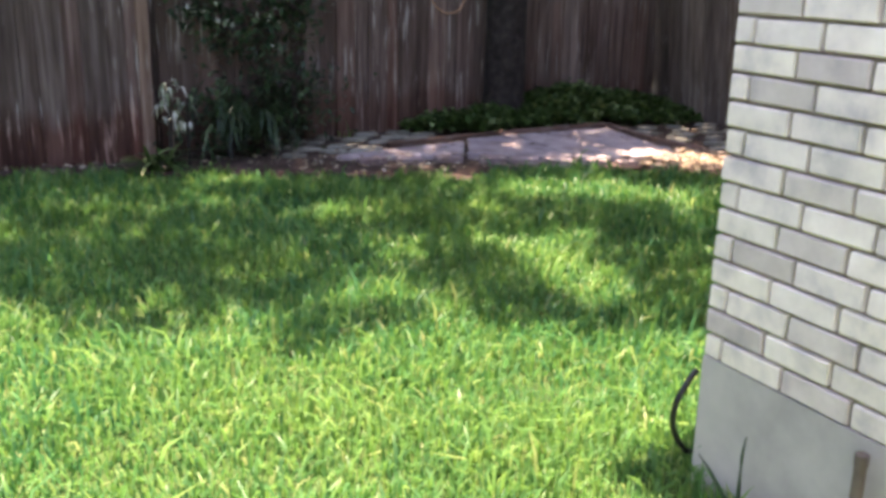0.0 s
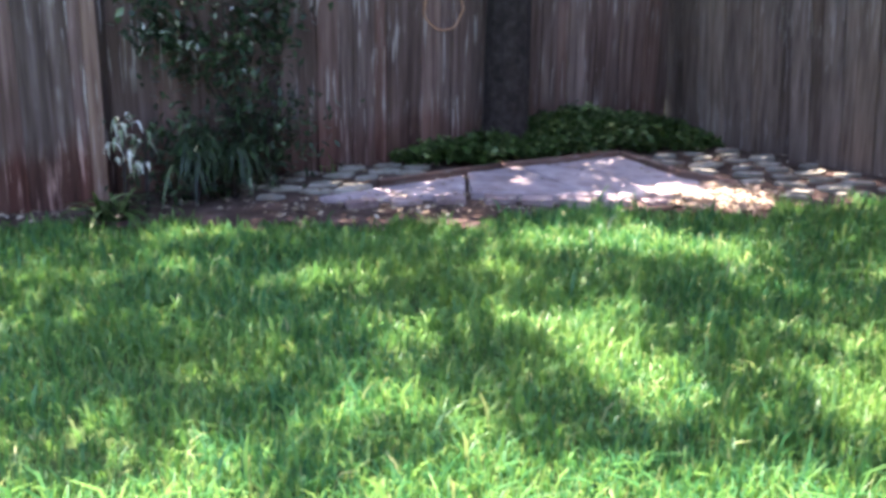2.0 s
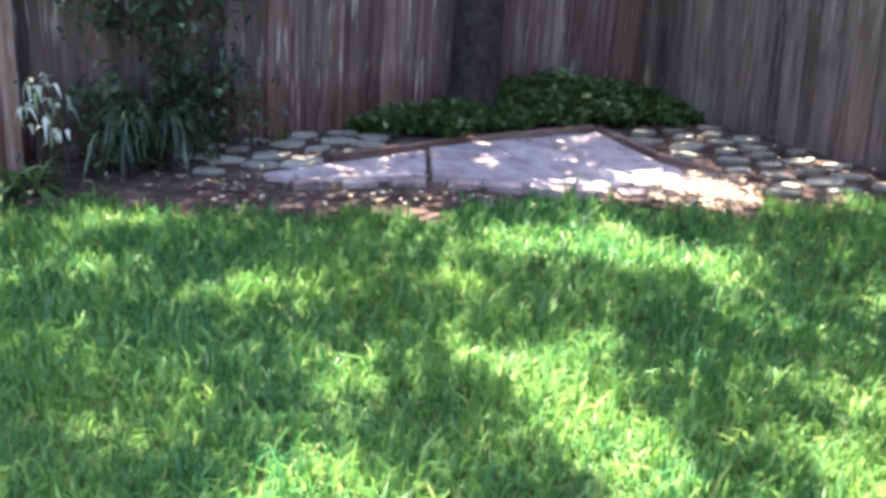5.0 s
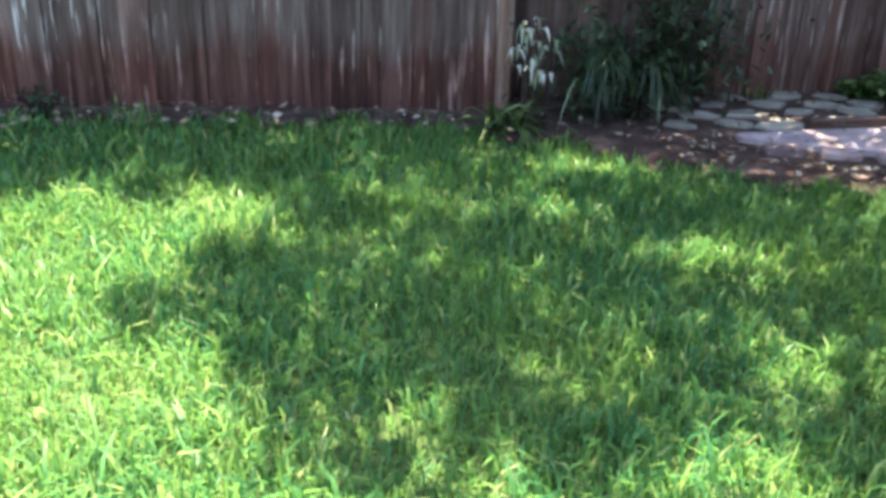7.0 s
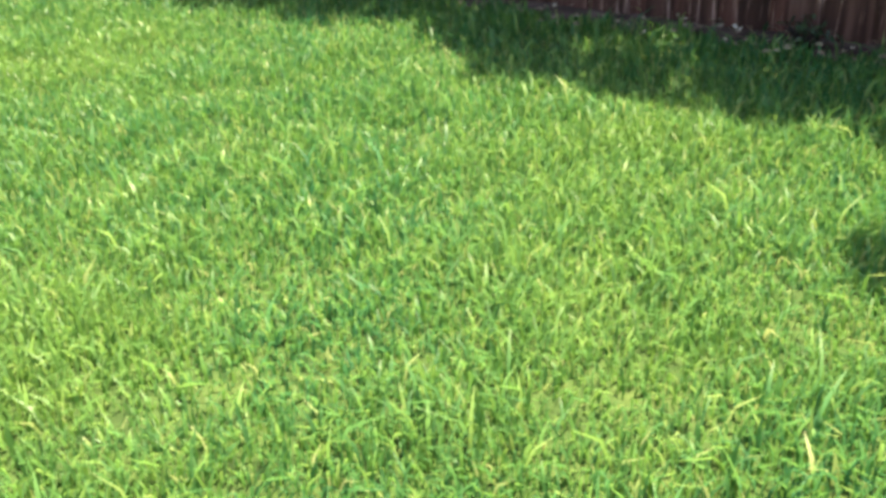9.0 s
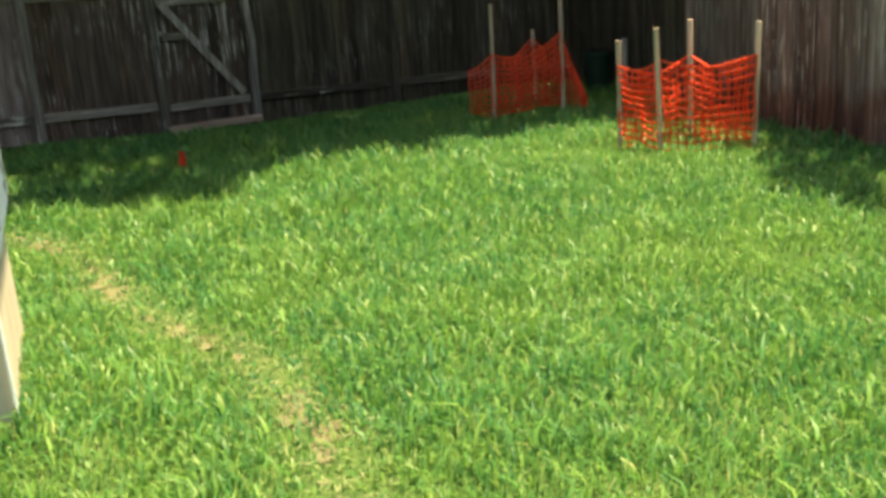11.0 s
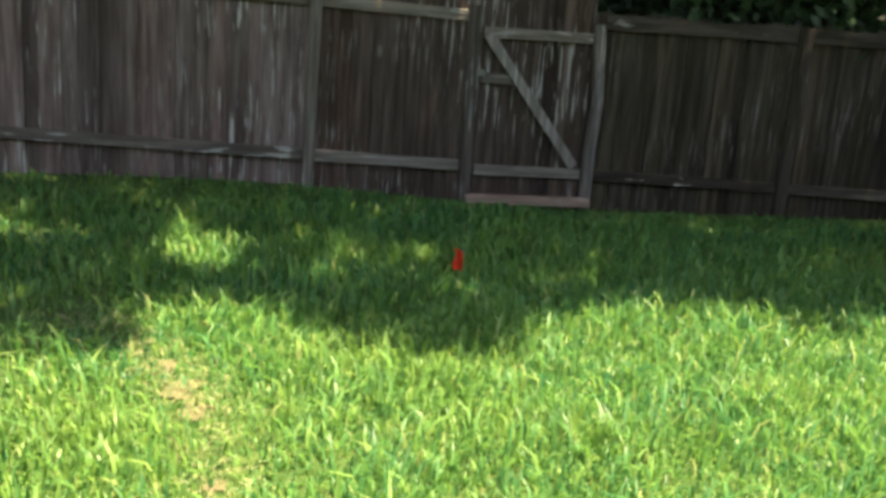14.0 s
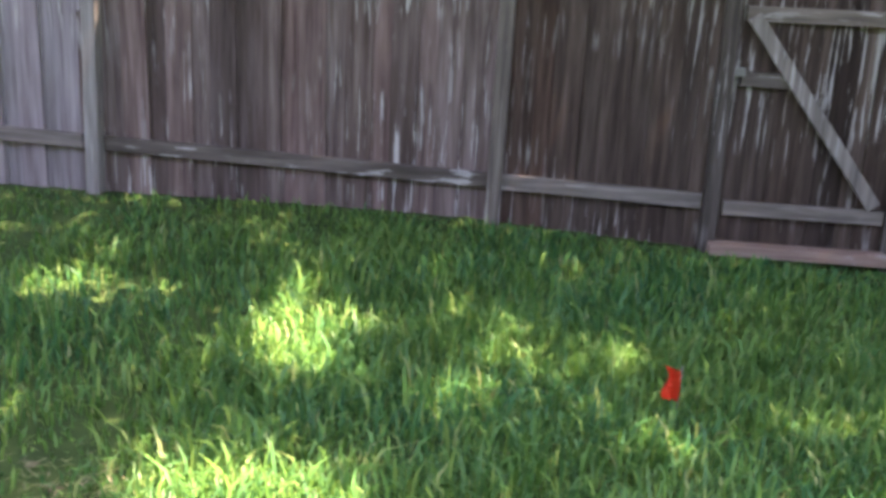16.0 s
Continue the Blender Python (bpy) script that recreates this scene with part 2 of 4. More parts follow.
M_STAKE = wood_material("stake_wood", (0.38, 0.30, 0.22), (0.5, 0.42, 0.32), (0.6, 0.52, 0.42), (1, 0.95, 0.9), 0.2)
M_FLAGRED = plain("orange_flag", (0.95, 0.085, 0.035), 0.45, 0.35, 0.05)
M_WIRE = plain("wire", (0.25, 0.24, 0.22), 0.4)
M_HOSE = plain("black_hose", (0.012, 0.013, 0.013), 0.45, 0.5)
M_RING = plain("copper_hose", (0.55, 0.30, 0.18), 0.5)
M_BIN = plain("green_plastic", (0.006, 0.022, 0.014), 0.5)


# ---- building helpers ----
def mesh_of(bm, name, mats):
    me = bpy.data.meshes.new(name)
    bm.to_mesh(me)
    bm.free()
    for m in mats if isinstance(mats, (list, tuple)) else [mats]:
        me.materials.append(m)
    return me


def empty(name, m, label, category, group="", kind=""):
    e = new(name)
    e.matrix_world = m
    return tagged(e, label, category, group, kind)


def child(name, me, parent, m=None, label=""):
    ob = new(name, me)
    ob.parent = parent
    ob.matrix_basis = m if m is not None else Matrix.Identity(4)
    if label:
        ob["label"] = label
    return ob


def part(name, bm, mat, parent, label="", m=None):
    return child(name, mesh_of(bm, name, mat), parent, m, label)


def box(bm, x0, x1, y0, y1, z0, z1, bevel=0.0):
    r = bmesh.ops.create_cube(bm, size=1.0)
    for v in r["verts"]:
        v.co = Vector((x0 + (v.co.x + 0.5) * (x1 - x0), y0 + (v.co.y + 0.5) * (y1 - y0), z0 + (v.co.z + 0.5) * (z1 - z0)))
    if bevel:
        ed = list({e for v in r["verts"] for e in v.link_edges})
        bmesh.ops.bevel(bm, geom=ed, offset=bevel, segments=1, affect="EDGES")
    return bm


def boxed(*a, **k):
    return box(bmesh.new(), *a, **k)


def tube(bm, pts, radii, sides=8):
    """A tapered, bent tube through points."""
    rings = []
    for i, p in enumerate(pts):
        d = (Vector(pts[min(i + 1, len(pts) - 1)]) - Vector(pts[max(i - 1, 0)])).normalized()
        a = d.orthogonal().normalized()
        b = d.cross(a)
        r = radii[i] if hasattr(radii, "__len__") else radii
        rings.append([bm.verts.new(Vector(p) + (a * math.cos(k * math.tau / sides) + b * math.sin(k * math.tau / sides)) * r) for k in range(sides)])
    for r0, r1 in zip(rings, rings[1:]):
        # match the start of neighbouring rings
        off = min(range(sides), key=lambda o: (r0[0].co - r1[o].co).length)
        for k in range(sides):
            bm.faces.new((r0[k], r0[(k + 1) % sides], r1[(k + 1 + off) % sides], r1[(k + off) % sides]))
    bm.faces.new(rings[0][::-1])
    bm.faces.new(rings[-1])
    return bm


def sheet_mesh(name, verts, faces, mat):
    me = bpy.data.meshes.new(name)
    nv, nf, k = len(verts), len(faces), faces.shape[1]
    me.vertices.add(nv)
    me.vertices.foreach_set("co", np.asarray(verts, np.float32).ravel())
    me.loops.add(nf * k)
    me.loops.foreach_set("vertex_index", np.asarray(faces, np.int32).ravel())
    me.polygons.add(nf)
    me.polygons.foreach_set("loop_start", np.arange(0, nf * k, k, dtype=np.int32))
    me.update(calc_edges=True)
    for m in mat if isinstance(mat, (list, tuple)) else [mat]:
        me.materials.append(m)
    return me


def leaf_cloud(centres, length, width, droop=0.0, up=0.0, seed=0):
    """Many small kite-shaped leaves, one island each. droop turns their tips down, up turns their faces to the sky."""
    r = np.random.default_rng(seed)
    n = len(centres)
    d = r.normal(size=(n, 3))
    d[:, 2] = d[:, 2] * (1 - up) - droop
    d /= np.linalg.norm(d, axis=1)[:, None]
    s = np.cross(d, r.normal(size=(n, 3)) * (1 - up) + np.array([0, 0, up * 2.0]) + 1e-3)
    if up:
        s = np.cross(d, np.array([0, 0, 1.0]) + r.normal(size=(n, 3)) * 0.35)
    s /= np.linalg.norm(s, axis=1)[:, None]
    nrm = np.cross(s, d)
    L = length * r.uniform(0.6, 1.3, n)[:, None]
    W = width * r.uniform(0.7, 1.25, n)[:, None]
    c = np.asarray(centres)
    v = np.stack([c - d * L / 2, c + s * W / 2 + nrm * W * 0.15, c + d * L / 2 - nrm * W * 0.1, c - s * W / 2 + nrm * W * 0.15], 1).reshape(-1, 3)
    i = np.arange(n)[:, None] * 4
    f = np.concatenate([i + np.array([[0, 1, 2]]), i + np.array([[0, 2, 3]])], 1).reshape(-1, 3)
    return v, f


# ---- ground ----
def ground_z(x, y):
    """Level lawn that rises a little towards the house and the gate fence."""
    x, y = np.asarray(x, float), np.asarray(y, float)
    rise = lambda d, w: np.clip(1 - d / w, 0, 1) ** 2
    d1 = np.hypot(np.maximum(np.maximum(-6.1 - x, x + 4.85), 0), np.maximum(y - 0.72, 0))
    d2 = np.hypot(np.maximum(0.72 - x, 0), np.maximum(y - 0.92, 0))
    d3 = np.clip(x + 11.95 + 0.09 * y, 0, 99)
    z = 0.16 * rise(d1, 0.9) + 0.10 * rise(d2, 0.8) + 0.12 * rise(d3, 2.0) * np.clip(1 - (y - 1.0) / 2.2, 0, 1)
    near = np.clip(1 - np.hypot(x + 3, y - 3) / 30, 0, 1)
    return z + near * (0.012 * np.sin(x * 1.7 + 0.6 * y) * np.sin(y * 1.3 - 0.4 * x))


def axis(lo, hi, step, far):
    inner = np.arange(lo, hi + 1e-6, step)
    out = np.array([far, 120, 60, 30, 16, 8, 4, 2, 1])
    return np.concatenate([lo - out, inner, hi + out[::-1]])


gx, gy = axis(-14, 8, 0.12, 900), axis(-6, 9, 0.12, 900)
GX, GY = np.meshgrid(gx, gy)
gv = np.stack([GX, GY, ground_z(GX, GY)], -1).reshape(-1, 3)
w = len(gx)
i = (np.arange(len(gy) - 1)[:, None] * w + np.arange(w - 1)[None]).ravel()
gf = np.stack([i, i + 1, i + w + 1, i + w], 1)
ground = tagged(new("ground", sheet_mesh("ground", gv, gf, M_SOIL)), "dark lawn soil under thick grass", "ground", kind="structure")


def in_poly(x, y, poly):
    inside = np.zeros(np.shape(x), bool)
    for (x0, y0), (x1, y1) in zip(poly, poly[1:] + poly[:1]):
        cross = ((y0 > y) != (y1 > y)) & (x < (x1 - x0) * (y - y0) / (y1 - y0 + 1e-12) + x0)
        inside ^= cross
    return inside


# bed in the fence corner: edge of the lawn, then soil, pavers, ivy
BED = [(0.45, 5.93), (0.8, 5.75), (1.1, 5.58), (1.61, 5.17), (1.95, 4.98), (2.28, 4.8), (2.45, 4.74), (2.7, 4.74), (3.1, 4.8), (3.58, 4.64), (3.72, 4.35), (4.06, 4.04), (4.48, 4.1), (4.9, 3.93), (5.85, 3.75), (5.85, 6.54), (-4.6, 6.54), (-4.6, 6.36), (-3.2, 6.2), (-1.5, 6.12), (0.1, 6.05)]


def bed_mesh():
    xs, ys = np.arange(-4.64, 5.86, 0.08), np.arange(3.64, 6.56, 0.08)
    X, Y = np.meshgrid(xs, ys)
    Z = ground_z(X, Y) + 0.014 + 0.006 * np.sin(X * 9 + Y * 5) * np.sin(Y * 8)
    k = (np.arange(len(ys) - 1)[:, None] * len(xs) + np.arange(len(xs) - 1)[None]).ravel()
    f = np.stack([k, k + 1, k + len(xs) + 1, k + len(xs)], 1)
    v = np.stack([X, Y, Z], -1).reshape(-1, 3)
    c = v[f].mean(1)
    wob = 0.07 * np.sin(c[:, 0] * 11) + 0.05 * np.sin(c[:, 0] * 23 + 1)
    return sheet_mesh("bed_soil", v, f[in_poly(c[:, 0], c[:, 1] + wob, BED)], M_BED)


tagged(new("planting_bed", bed_mesh()), "bare brown soil bed in the fence corner", "soil bed", kind="structure")

# worn dry path across the lawn
TRAIL = [(-2.9, 1.25), (-3.2, 1.38), (-3.5, 1.52), (-3.9, 1.62), (-4.5, 1.7), (-5.2, 1.68), (-5.8, 1.48), (-6.4, 1.26), (-7.0, 1.22), (-7.45, 1.16), (-7.95, 1.0), (-8.3, 0.86), (-8.7, 0.56), (-9.0, 0.2)]


def trail_distance(x, y):
    d = np.full(np.shape(x), 9.0)
    for (x0, y0), (x1, y1) in zip(TRAIL, TRAIL[1:]):
        t = np.clip(((x - x0) * (x1 - x0) + (y - y0) * (y1 - y0)) / ((x1 - x0) ** 2 + (y1 - y0) ** 2), 0, 1)
        d = np.minimum(d, np.hypot(x - x0 - t * (x1 - x0), y - y0 - t * (y1 - y0)))
    return d


def trail_mesh():
    xs, ys = np.arange(-9.3, -2.6, 0.04), np.arange(0.0, 2.1, 0.04)
    X, Y = np.meshgrid(xs, ys)
    Z = ground_z(X, Y) + 0.008 + 0.004 * np.sin(X * 13 + Y * 7) * np.sin(Y * 17)
    k = (np.arange(len(ys) - 1)[:, None] * len(xs) + np.arange(len(xs) - 1)[None]).ravel()
    f = np.stack([k, k + 1, k + len(xs) + 1, k + len(xs)], 1)
    v = np.stack([X, Y, Z], -1).reshape(-1, 3)
    c = v[f].mean(1)
    wide = 0.005 + 0.05 * np.sin(c[:, 0] * 5.3 + 1.0) + 0.045 * np.sin(c[:, 0] * 17 + c[:, 1] * 23)
    return sheet_mesh("bare_earth", v, f[trail_distance(c[:, 0], c[:, 1]) < wide], M_SAND)


tagged(new("worn_path", trail_mesh()), "bare sandy earth along a worn path in the lawn", "path", kind="structure")


def lawn(n, zone, height, width, seed):
    """Curved grass blades, three triangles each."""
    r = np.random.default_rng(seed)
    x0, x1, y0, y1 = zone
    x, y = r.uniform(x0, x1, n), r.uniform(y0, y1, n)
    keep = y < np.where(x > -5, 6.5, 6.5 - (x + 5) * 0.167)
    keep &= ~in_poly(x, y + 0.07 * np.sin(x * 11) + 0.04 * np.sin(x * 29), BED)
    keep &= ~((x > -6.1) & (x < -4.85) & (y < 0.72)) & ~((x > 0.72) & (y < 0.92))
    keep &= x > -12.05 - 0.0912 * y
    td = trail_distance(x, y)
    keep &= r.uniform(size=n) < np.clip(0.45 + (td - 0.05) / 0.4, 0.45, 1)
    clump = np.sin(x * 5.1 + 1.3 * np.sin(y * 3.7)) * np.sin(y * 4.7 + 1.1 * np.sin(x * 4.1))
    keep &= r.uniform(size=n) < 0.92 + 0.25 * clump
    x, y, td, clump = x[keep], y[keep], td[keep], clump[keep]
    n = len(x)
    z = ground_z(x, y)
    h = height * r.uniform(0.45, 1.25, n) * (1 + 0.28 * clump) * np.clip(0.5 + td * 1.2, 0.5, 1)
    h *= np.clip(0.55 + (x + 12.05 + 0.0912 * y) * 0.5, 0.55, 1)
    a = r.uniform(0, math.tau, n)
    lean = np.abs(r.normal(0.35, 0.3, n)) + 0.08
    dx, dy = np.cos(a), np.sin(a)
    wd = width * r.uniform(0.6, 1.3, n)
    turn = a + math.pi / 2 + r.normal(0, 0.5, n)
    sx, sy = np.cos(turn) * wd / 2, np.sin(turn) * wd / 2
    base = np.stack([x, y, z - 0.01], 1)
    midp = base + np.stack([dx * h * lean * 0.35, dy * h * lean * 0.35, h * 0.62], 1)
    tip = base + np.stack([dx * h * lean * 1.15, dy * h * lean * 1.15, h * (1.0 - 0.25 * lean)], 1)
    s = np.stack([sx, sy, np.zeros(n)], 1)
    v = np.stack([base - s * 0.8, base + s * 0.8, midp + s, midp - s, tip], 1).reshape(-1, 3)
    k = np.arange(n)[:, None] * 5
    f = np.concatenate([k + np.array([[0, 1, 2]]), k + np.array([[0, 2, 3]]), k + np.array([[3, 2, 4]])], 1).reshape(-1, 3)
    return v, f


def joined(parts):
    vs, fs, o = [], [], 0
    for v, f in parts:
        vs.append(v)
        fs.append(f + o)
        o += len(v)
    return np.concatenate(vs), np.concatenate(fs)


lv, lf = joined([lawn(290000, (-12.9, 5.85, 0.3, 7.6), 0.085, 0.0085, 1), lawn(190000, (-11.0, 3.2, 0.6, 5.2), 0.075, 0.0075, 2), lawn(26000, (-12.9, 5.85, 0.3, 7.6), 0.13, 0.0115, 4), lawn(12000, (-12.0, -7.0, -1.0, 4.2), 0.15, 0.012, 6), lawn(30000, (-12.9, -6.0, -4.3, 0.7), 0.085, 0.010, 3)])
tagged(new("lawn_grass", sheet_mesh("lawn_grass", lv, lf, M_GRASS)), "thick bright green lawn grass", "grass", kind="stuff")


def straw(n, seed):
    r = np.random.default_rng(seed)
    t = r.uniform(0, len(TRAIL) - 1.001, n)
    k = t.astype(int)
    P = np.array(TRAIL)
    p = P[k] + (P[k + 1] - P[k]) * (t - k)[:, None] + r.normal(0, 0.10, (n, 2))
    c = np.stack([p[:, 0], p[:, 1], ground_z(p[:, 0], p[:, 1]) + r.uniform(0.008, 0.04, n)], 1)
    return leaf_cloud(c, 0.06, 0.005, 0, 0.9, seed)


sv, sf = straw(2200, 5)
tagged(new("dry_grass", sheet_mesh("dry_grass", sv, sf, M_STRAW)), "dry straw-coloured grass along a worn path", "dry grass", kind="stuff")


# ---- fences ----
def picket_mesh(name, width, height, mat, seed):
    """Rough sawn picket with a clipped top, slightly bowed."""
    r = random.Random(seed)
    bm = bmesh.new()
    t, c = 0.016, 0.03
    prof = [(-width / 2, 0), (width / 2, 0), (width / 2, height * 0.5), (width / 2, height - c), (width / 2 - c, height), (-width / 2 + c, height), (-width / 2, height - c), (-width / 2, height * 0.5)]
    bow = r.uniform(-0.006, 0.006)
    front = [bm.verts.new((x + r.uniform(-0.002, 0.002), -t / 2 + bow * math.sin(z / height * math.pi), z)) for x, z in prof]
    back = [bm.verts.new((v.co.x, v.co.y + t, v.co.z)) for v in front]
    bm.faces.new(front)
    bm.faces.new(back[::-1])
    for k in range(8):
        bm.faces.new((front[k], back[k], back[(k + 1) % 8], front[(k + 1) % 8]))
    return mesh_of(bm, name, mat)


def picket_run(parent, length, pitch, height, mat, seed, depth=0.0, skip=(), start=0.0, lean=0.0):
    """Pickets along the parent's x axis, front towards its -y."""
    r = random.Random(seed)
    kinds = [picket_mesh("picket", pitch + 0.03 - 0.003 * k, height, mat, seed + k) for k in range(4)]
    x = start + pitch / 2
    back = 1
    while x < length:
        back = -back
        if not any(a < x < b for a, b in skip):
            m = pose(x, depth + back * 0.0105 + r.uniform(-0.002, 0.002), -0.03 + r.uniform(-0.02, 0.02), r.uniform(-0.4, 0.4), lean + r.uniform(-0.2, 0.2), r.uniform(-0.5, 0.5))
            child("picket", r.choice(kinds), parent, m)
        x += pitch


def rails(parent, length, zs, y0, y1, mat):
    for z in zs:
        part("rail", boxed(0, length, y0, y1, z - 0.045, z + 0.045, bevel=0.004), mat, parent)


fence_a = empty("board_fence", pose(-5.0, 6.54, 0), "weathered grey brown cedar board fence behind the planting bed", "fence")
picket_run(fence_a, 10.85, 0.142, 1.78, M_FENCE5, 12, start=5.68)
rails(fence_a, 10.85, (0.4, 1.1), 0.022, 0.06, M_RAIL)
for k in range(5):
    part("post", boxed(-0.045, 0.045, 0.06, 0.15, -0.3, 1.2, bevel=0.004), M_POST, fence_a, m=pose(0.3 + 2.3 * k, 0, 0))

# lower stretch of fence that ends a little in front of the other
fence_f = empty("board_fence", pose(-5.0, 6.54, 0, 0, 0, -2.5), "low grey board fence with peeling finish and rust brown foot", "fence")
picket_run(fence_f, 5.80, 0.142, 1.27, M_FENCE, 11)
part("rail", boxed(0, 5.8, 0.022, 0.06, 0.355, 0.445, bevel=0.004), M_RAIL, fence_f)
part("rail", boxed(0, 5.8, 0.022, 0.06, 1.055, 1.145, bevel=0.004), M_RAIL, fence_f)
part("end_post", boxed(5.72, 5.81, 0.061, 0.15, -0.3, 1.24, bevel=0.004), M_POST, fence_f)
part("cover_board", boxed(5.745, 5.825, -0.045, -0.022, 0.0, 1.5, bevel=0.003), M_REDWOOD, fence_f, "reddish upright board over a joint")
# added post, blocks the light slit between the two fence runs
part("post", boxed(-0.09, 0.07, -0.03, 0.02, -0.2, 1.75, bevel=0.004), M_POST, fence_f, "grey post added to block the light gap where the fence bends")

fence_e = empty("board_fence", pose(-5.0, 6.54, 0, 0, 0, 180 - 9.5) , "weathered brown board fence running on to the gate fence", "fence")
fence_e.matrix_world = pose(-12.9, 6.54 + 7.9 * math.tan(radians(9.5)), 0, 0, 0, -9.5)
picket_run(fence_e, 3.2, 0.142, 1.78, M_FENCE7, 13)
picket_run(fence_e, 7.9 / math.cos(radians(9.5)), 0.142, 1.78, M_FENCE, 14, start=3.266)
rails(fence_e, 8.0, (0.4, 1.5), 0.022, 0.06, M_RAIL)

# lean and rack are set to fit the board slant in the camera's view
fence_c = empty("board_fence", pose(5.86, 6.6, 0, 0, 0, -90) @ pose(0, 0, 0, 3.5, 0, 0), "weathered grey board fence closing the shaded corner, leaned to fit the camera's view", "fence")
picket_run(fence_c, 9.5, 0.142, 1.78, M_FENCE4, 23, lean=-2.5)
rails(fence_c, 9.5, (0.4, 1.5), 0.022, 0.06, M_RAIL)
for k in range(5):
    part("post", boxed(-0.045, 0.045, 0.06, 0.15, -0.3, 1.7, bevel=0.004), M_POST, fence_c, m=pose(0.3 + 2.2 * k, 0, 0))

# gate fence: its x axis runs along the boards, its -y faces the lawn
FB = pose(-12.093, 0, 0, 0, 0, 90 + 5.21)
fence_b = empty("gate_fence", FB @ pose(-4.6, 0, 0), "dark weathered fence with rails and posts on the lawn side", "fence")
O = 4.6
picket_run(fence_b, 3.2, 0.138, 1.78, M_FENCE3, 33, 0.064)
picket_run(fence_b, 5.75, 0.138, 1.78, M_FENCE6, 32, 0.064, start=3.174)
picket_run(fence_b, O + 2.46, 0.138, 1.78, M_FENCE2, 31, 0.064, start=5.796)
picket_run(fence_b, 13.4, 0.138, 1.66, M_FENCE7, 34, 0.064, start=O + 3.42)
rail_z = lambda s: 0.40 - 0.028 * s
for a, b in ((-4.6, -1.42), (-1.28, 1.10), (1.19, 2.37), (3.5, 5.17), (5.27, 7.5), (7.6, 8.0)):
    for dz in (0.0, 1.2 if a < 3 else 1.23 + 0.028 * (a + b) / 2):
        tall = 0.06 if dz and a > 3 else 0.045
        bm = boxed(O + a, O + b, 0.0, 0.042, -tall, tall, bevel=0.004)
        for v in bm.verts:
            v.co.z += rail_z(v.co.x - O) + dz if dz < 1.21 else 1.555
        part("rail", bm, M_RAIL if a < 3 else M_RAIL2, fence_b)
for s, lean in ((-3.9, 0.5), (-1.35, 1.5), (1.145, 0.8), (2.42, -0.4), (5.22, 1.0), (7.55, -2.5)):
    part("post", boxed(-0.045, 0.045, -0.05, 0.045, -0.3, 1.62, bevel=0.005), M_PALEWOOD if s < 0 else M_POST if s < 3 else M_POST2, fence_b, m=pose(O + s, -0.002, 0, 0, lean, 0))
bm = bmesh.new()
tube(bm, [(O + 3.46, -0.01, -0.3), (O + 3.455, -0.01, 0.5), (O + 3.485, -0.01, 0.9), (O + 3.44, -0.01, 1.53)], [0.056, 0.056, 0.054, 0.052], 4)
part("post", bm, M_PALEWOOD, fence_b, "pale warped gate post")

gate = empty("garden_gate", FB @ pose(2.47, 0, 0), "closed wooden gate with a diagonal brace", "gate")
picket_run(gate, 0.93, 0.133, 1.78, M_FENCE2, 41, 0.062)
for z, x0, x1 in ((0.305, 0.02, 0.93), (1.415, 0.02, 0.93), (1.055, 0.03, 0.30)):
    part("rail", boxed(x0, x1, 0.0, 0.04, z - 0.042, z + 0.042, bevel=0.004), M_RAIL, gate)
brace = Vector((0.80, 0, -1.03))
part("brace", boxed(-0.04, 0.04, -0.022, 0.0, 0, brace.length, bevel=0.004), M_PALEWOOD, gate, "pale diagonal brace board", pose(0.06, -0.003, 1.40, 0, math.degrees(math.atan2(brace.x, brace.z)), 0))
part("latch", boxed(-0.03, 0.05, -0.02, 0.0, 1.07, 1.12, bevel=0.004), M_WIRE, gate, "dark metal latch")
tagged(new("gate_sill", mesh_of(boxed(-0.05, 1.0, -0.12, -0.01, 0.045, 0.115, bevel=0.006), "gate_sill", M_SILL)), "reddish timber sill on the ground below the gate", "sill").matrix_world = FB @ pose(2.47, 0, 0)

# far side fence, closing the yard beside the house
fence_d = empty("board_fence", pose(-11.7, -4.4, 0, 0, 0, 0), "weathered board fence beside the house", "fence")
picket_run(fence_d, 5.8, 0.142, 1.78, M_FENCE, 51)

# ---- house: brick wing ----
BW = pose(0.728, 0.921, 0, 0, 0, -4.23)
wing = empty("wall_brick", BW, "pale painted brick house wall above a grey footing", "wall", kind="structure")
part("wall_core", boxed(0.015, 7.0, -7.0, -0.012, 0.47, 2.55), M_MORTAR, wing, "grey mortar")
part("footing", boxed(0.0, 7.0, -7.0, 0.0, -0.3, 0.468), M_CONC, wing, "smooth grey painted footing")
# eave and roof out of view, overhang sized for the shadow beside the corner
part("unseen_eave", boxed(-0.09, 7.2, -7.0, 0.9, 2.55, 2.68), M_TRIM, wing)
part("roof", boxed(-0.09, 7.2, -7.0, 0.9, 2.683, 2.75), M_ROOF, wing)


# ---- house: sided bump-out ----
SW = pose(-4.88, 0.763, 0, 0, 0, -2.12)
bay = empty("wall_siding", SW, "pale blue white lap siding above a beige foundation", "wall", kind="structure")
# core coloured dark so the gaps between boards draw the lap shadows
part("wall_core", boxed(-1.19, -0.012, -3.4, -0.012, 0.802, 3.02), M_DARK, bay, "dark core painting the lap shadow lines in the board gaps")
part("foundation", boxed(-1.15, -0.035, -3.4, -0.03, -0.3, 0.80, bevel=0.005), M_BEIGE, bay, "beige concrete foundation")


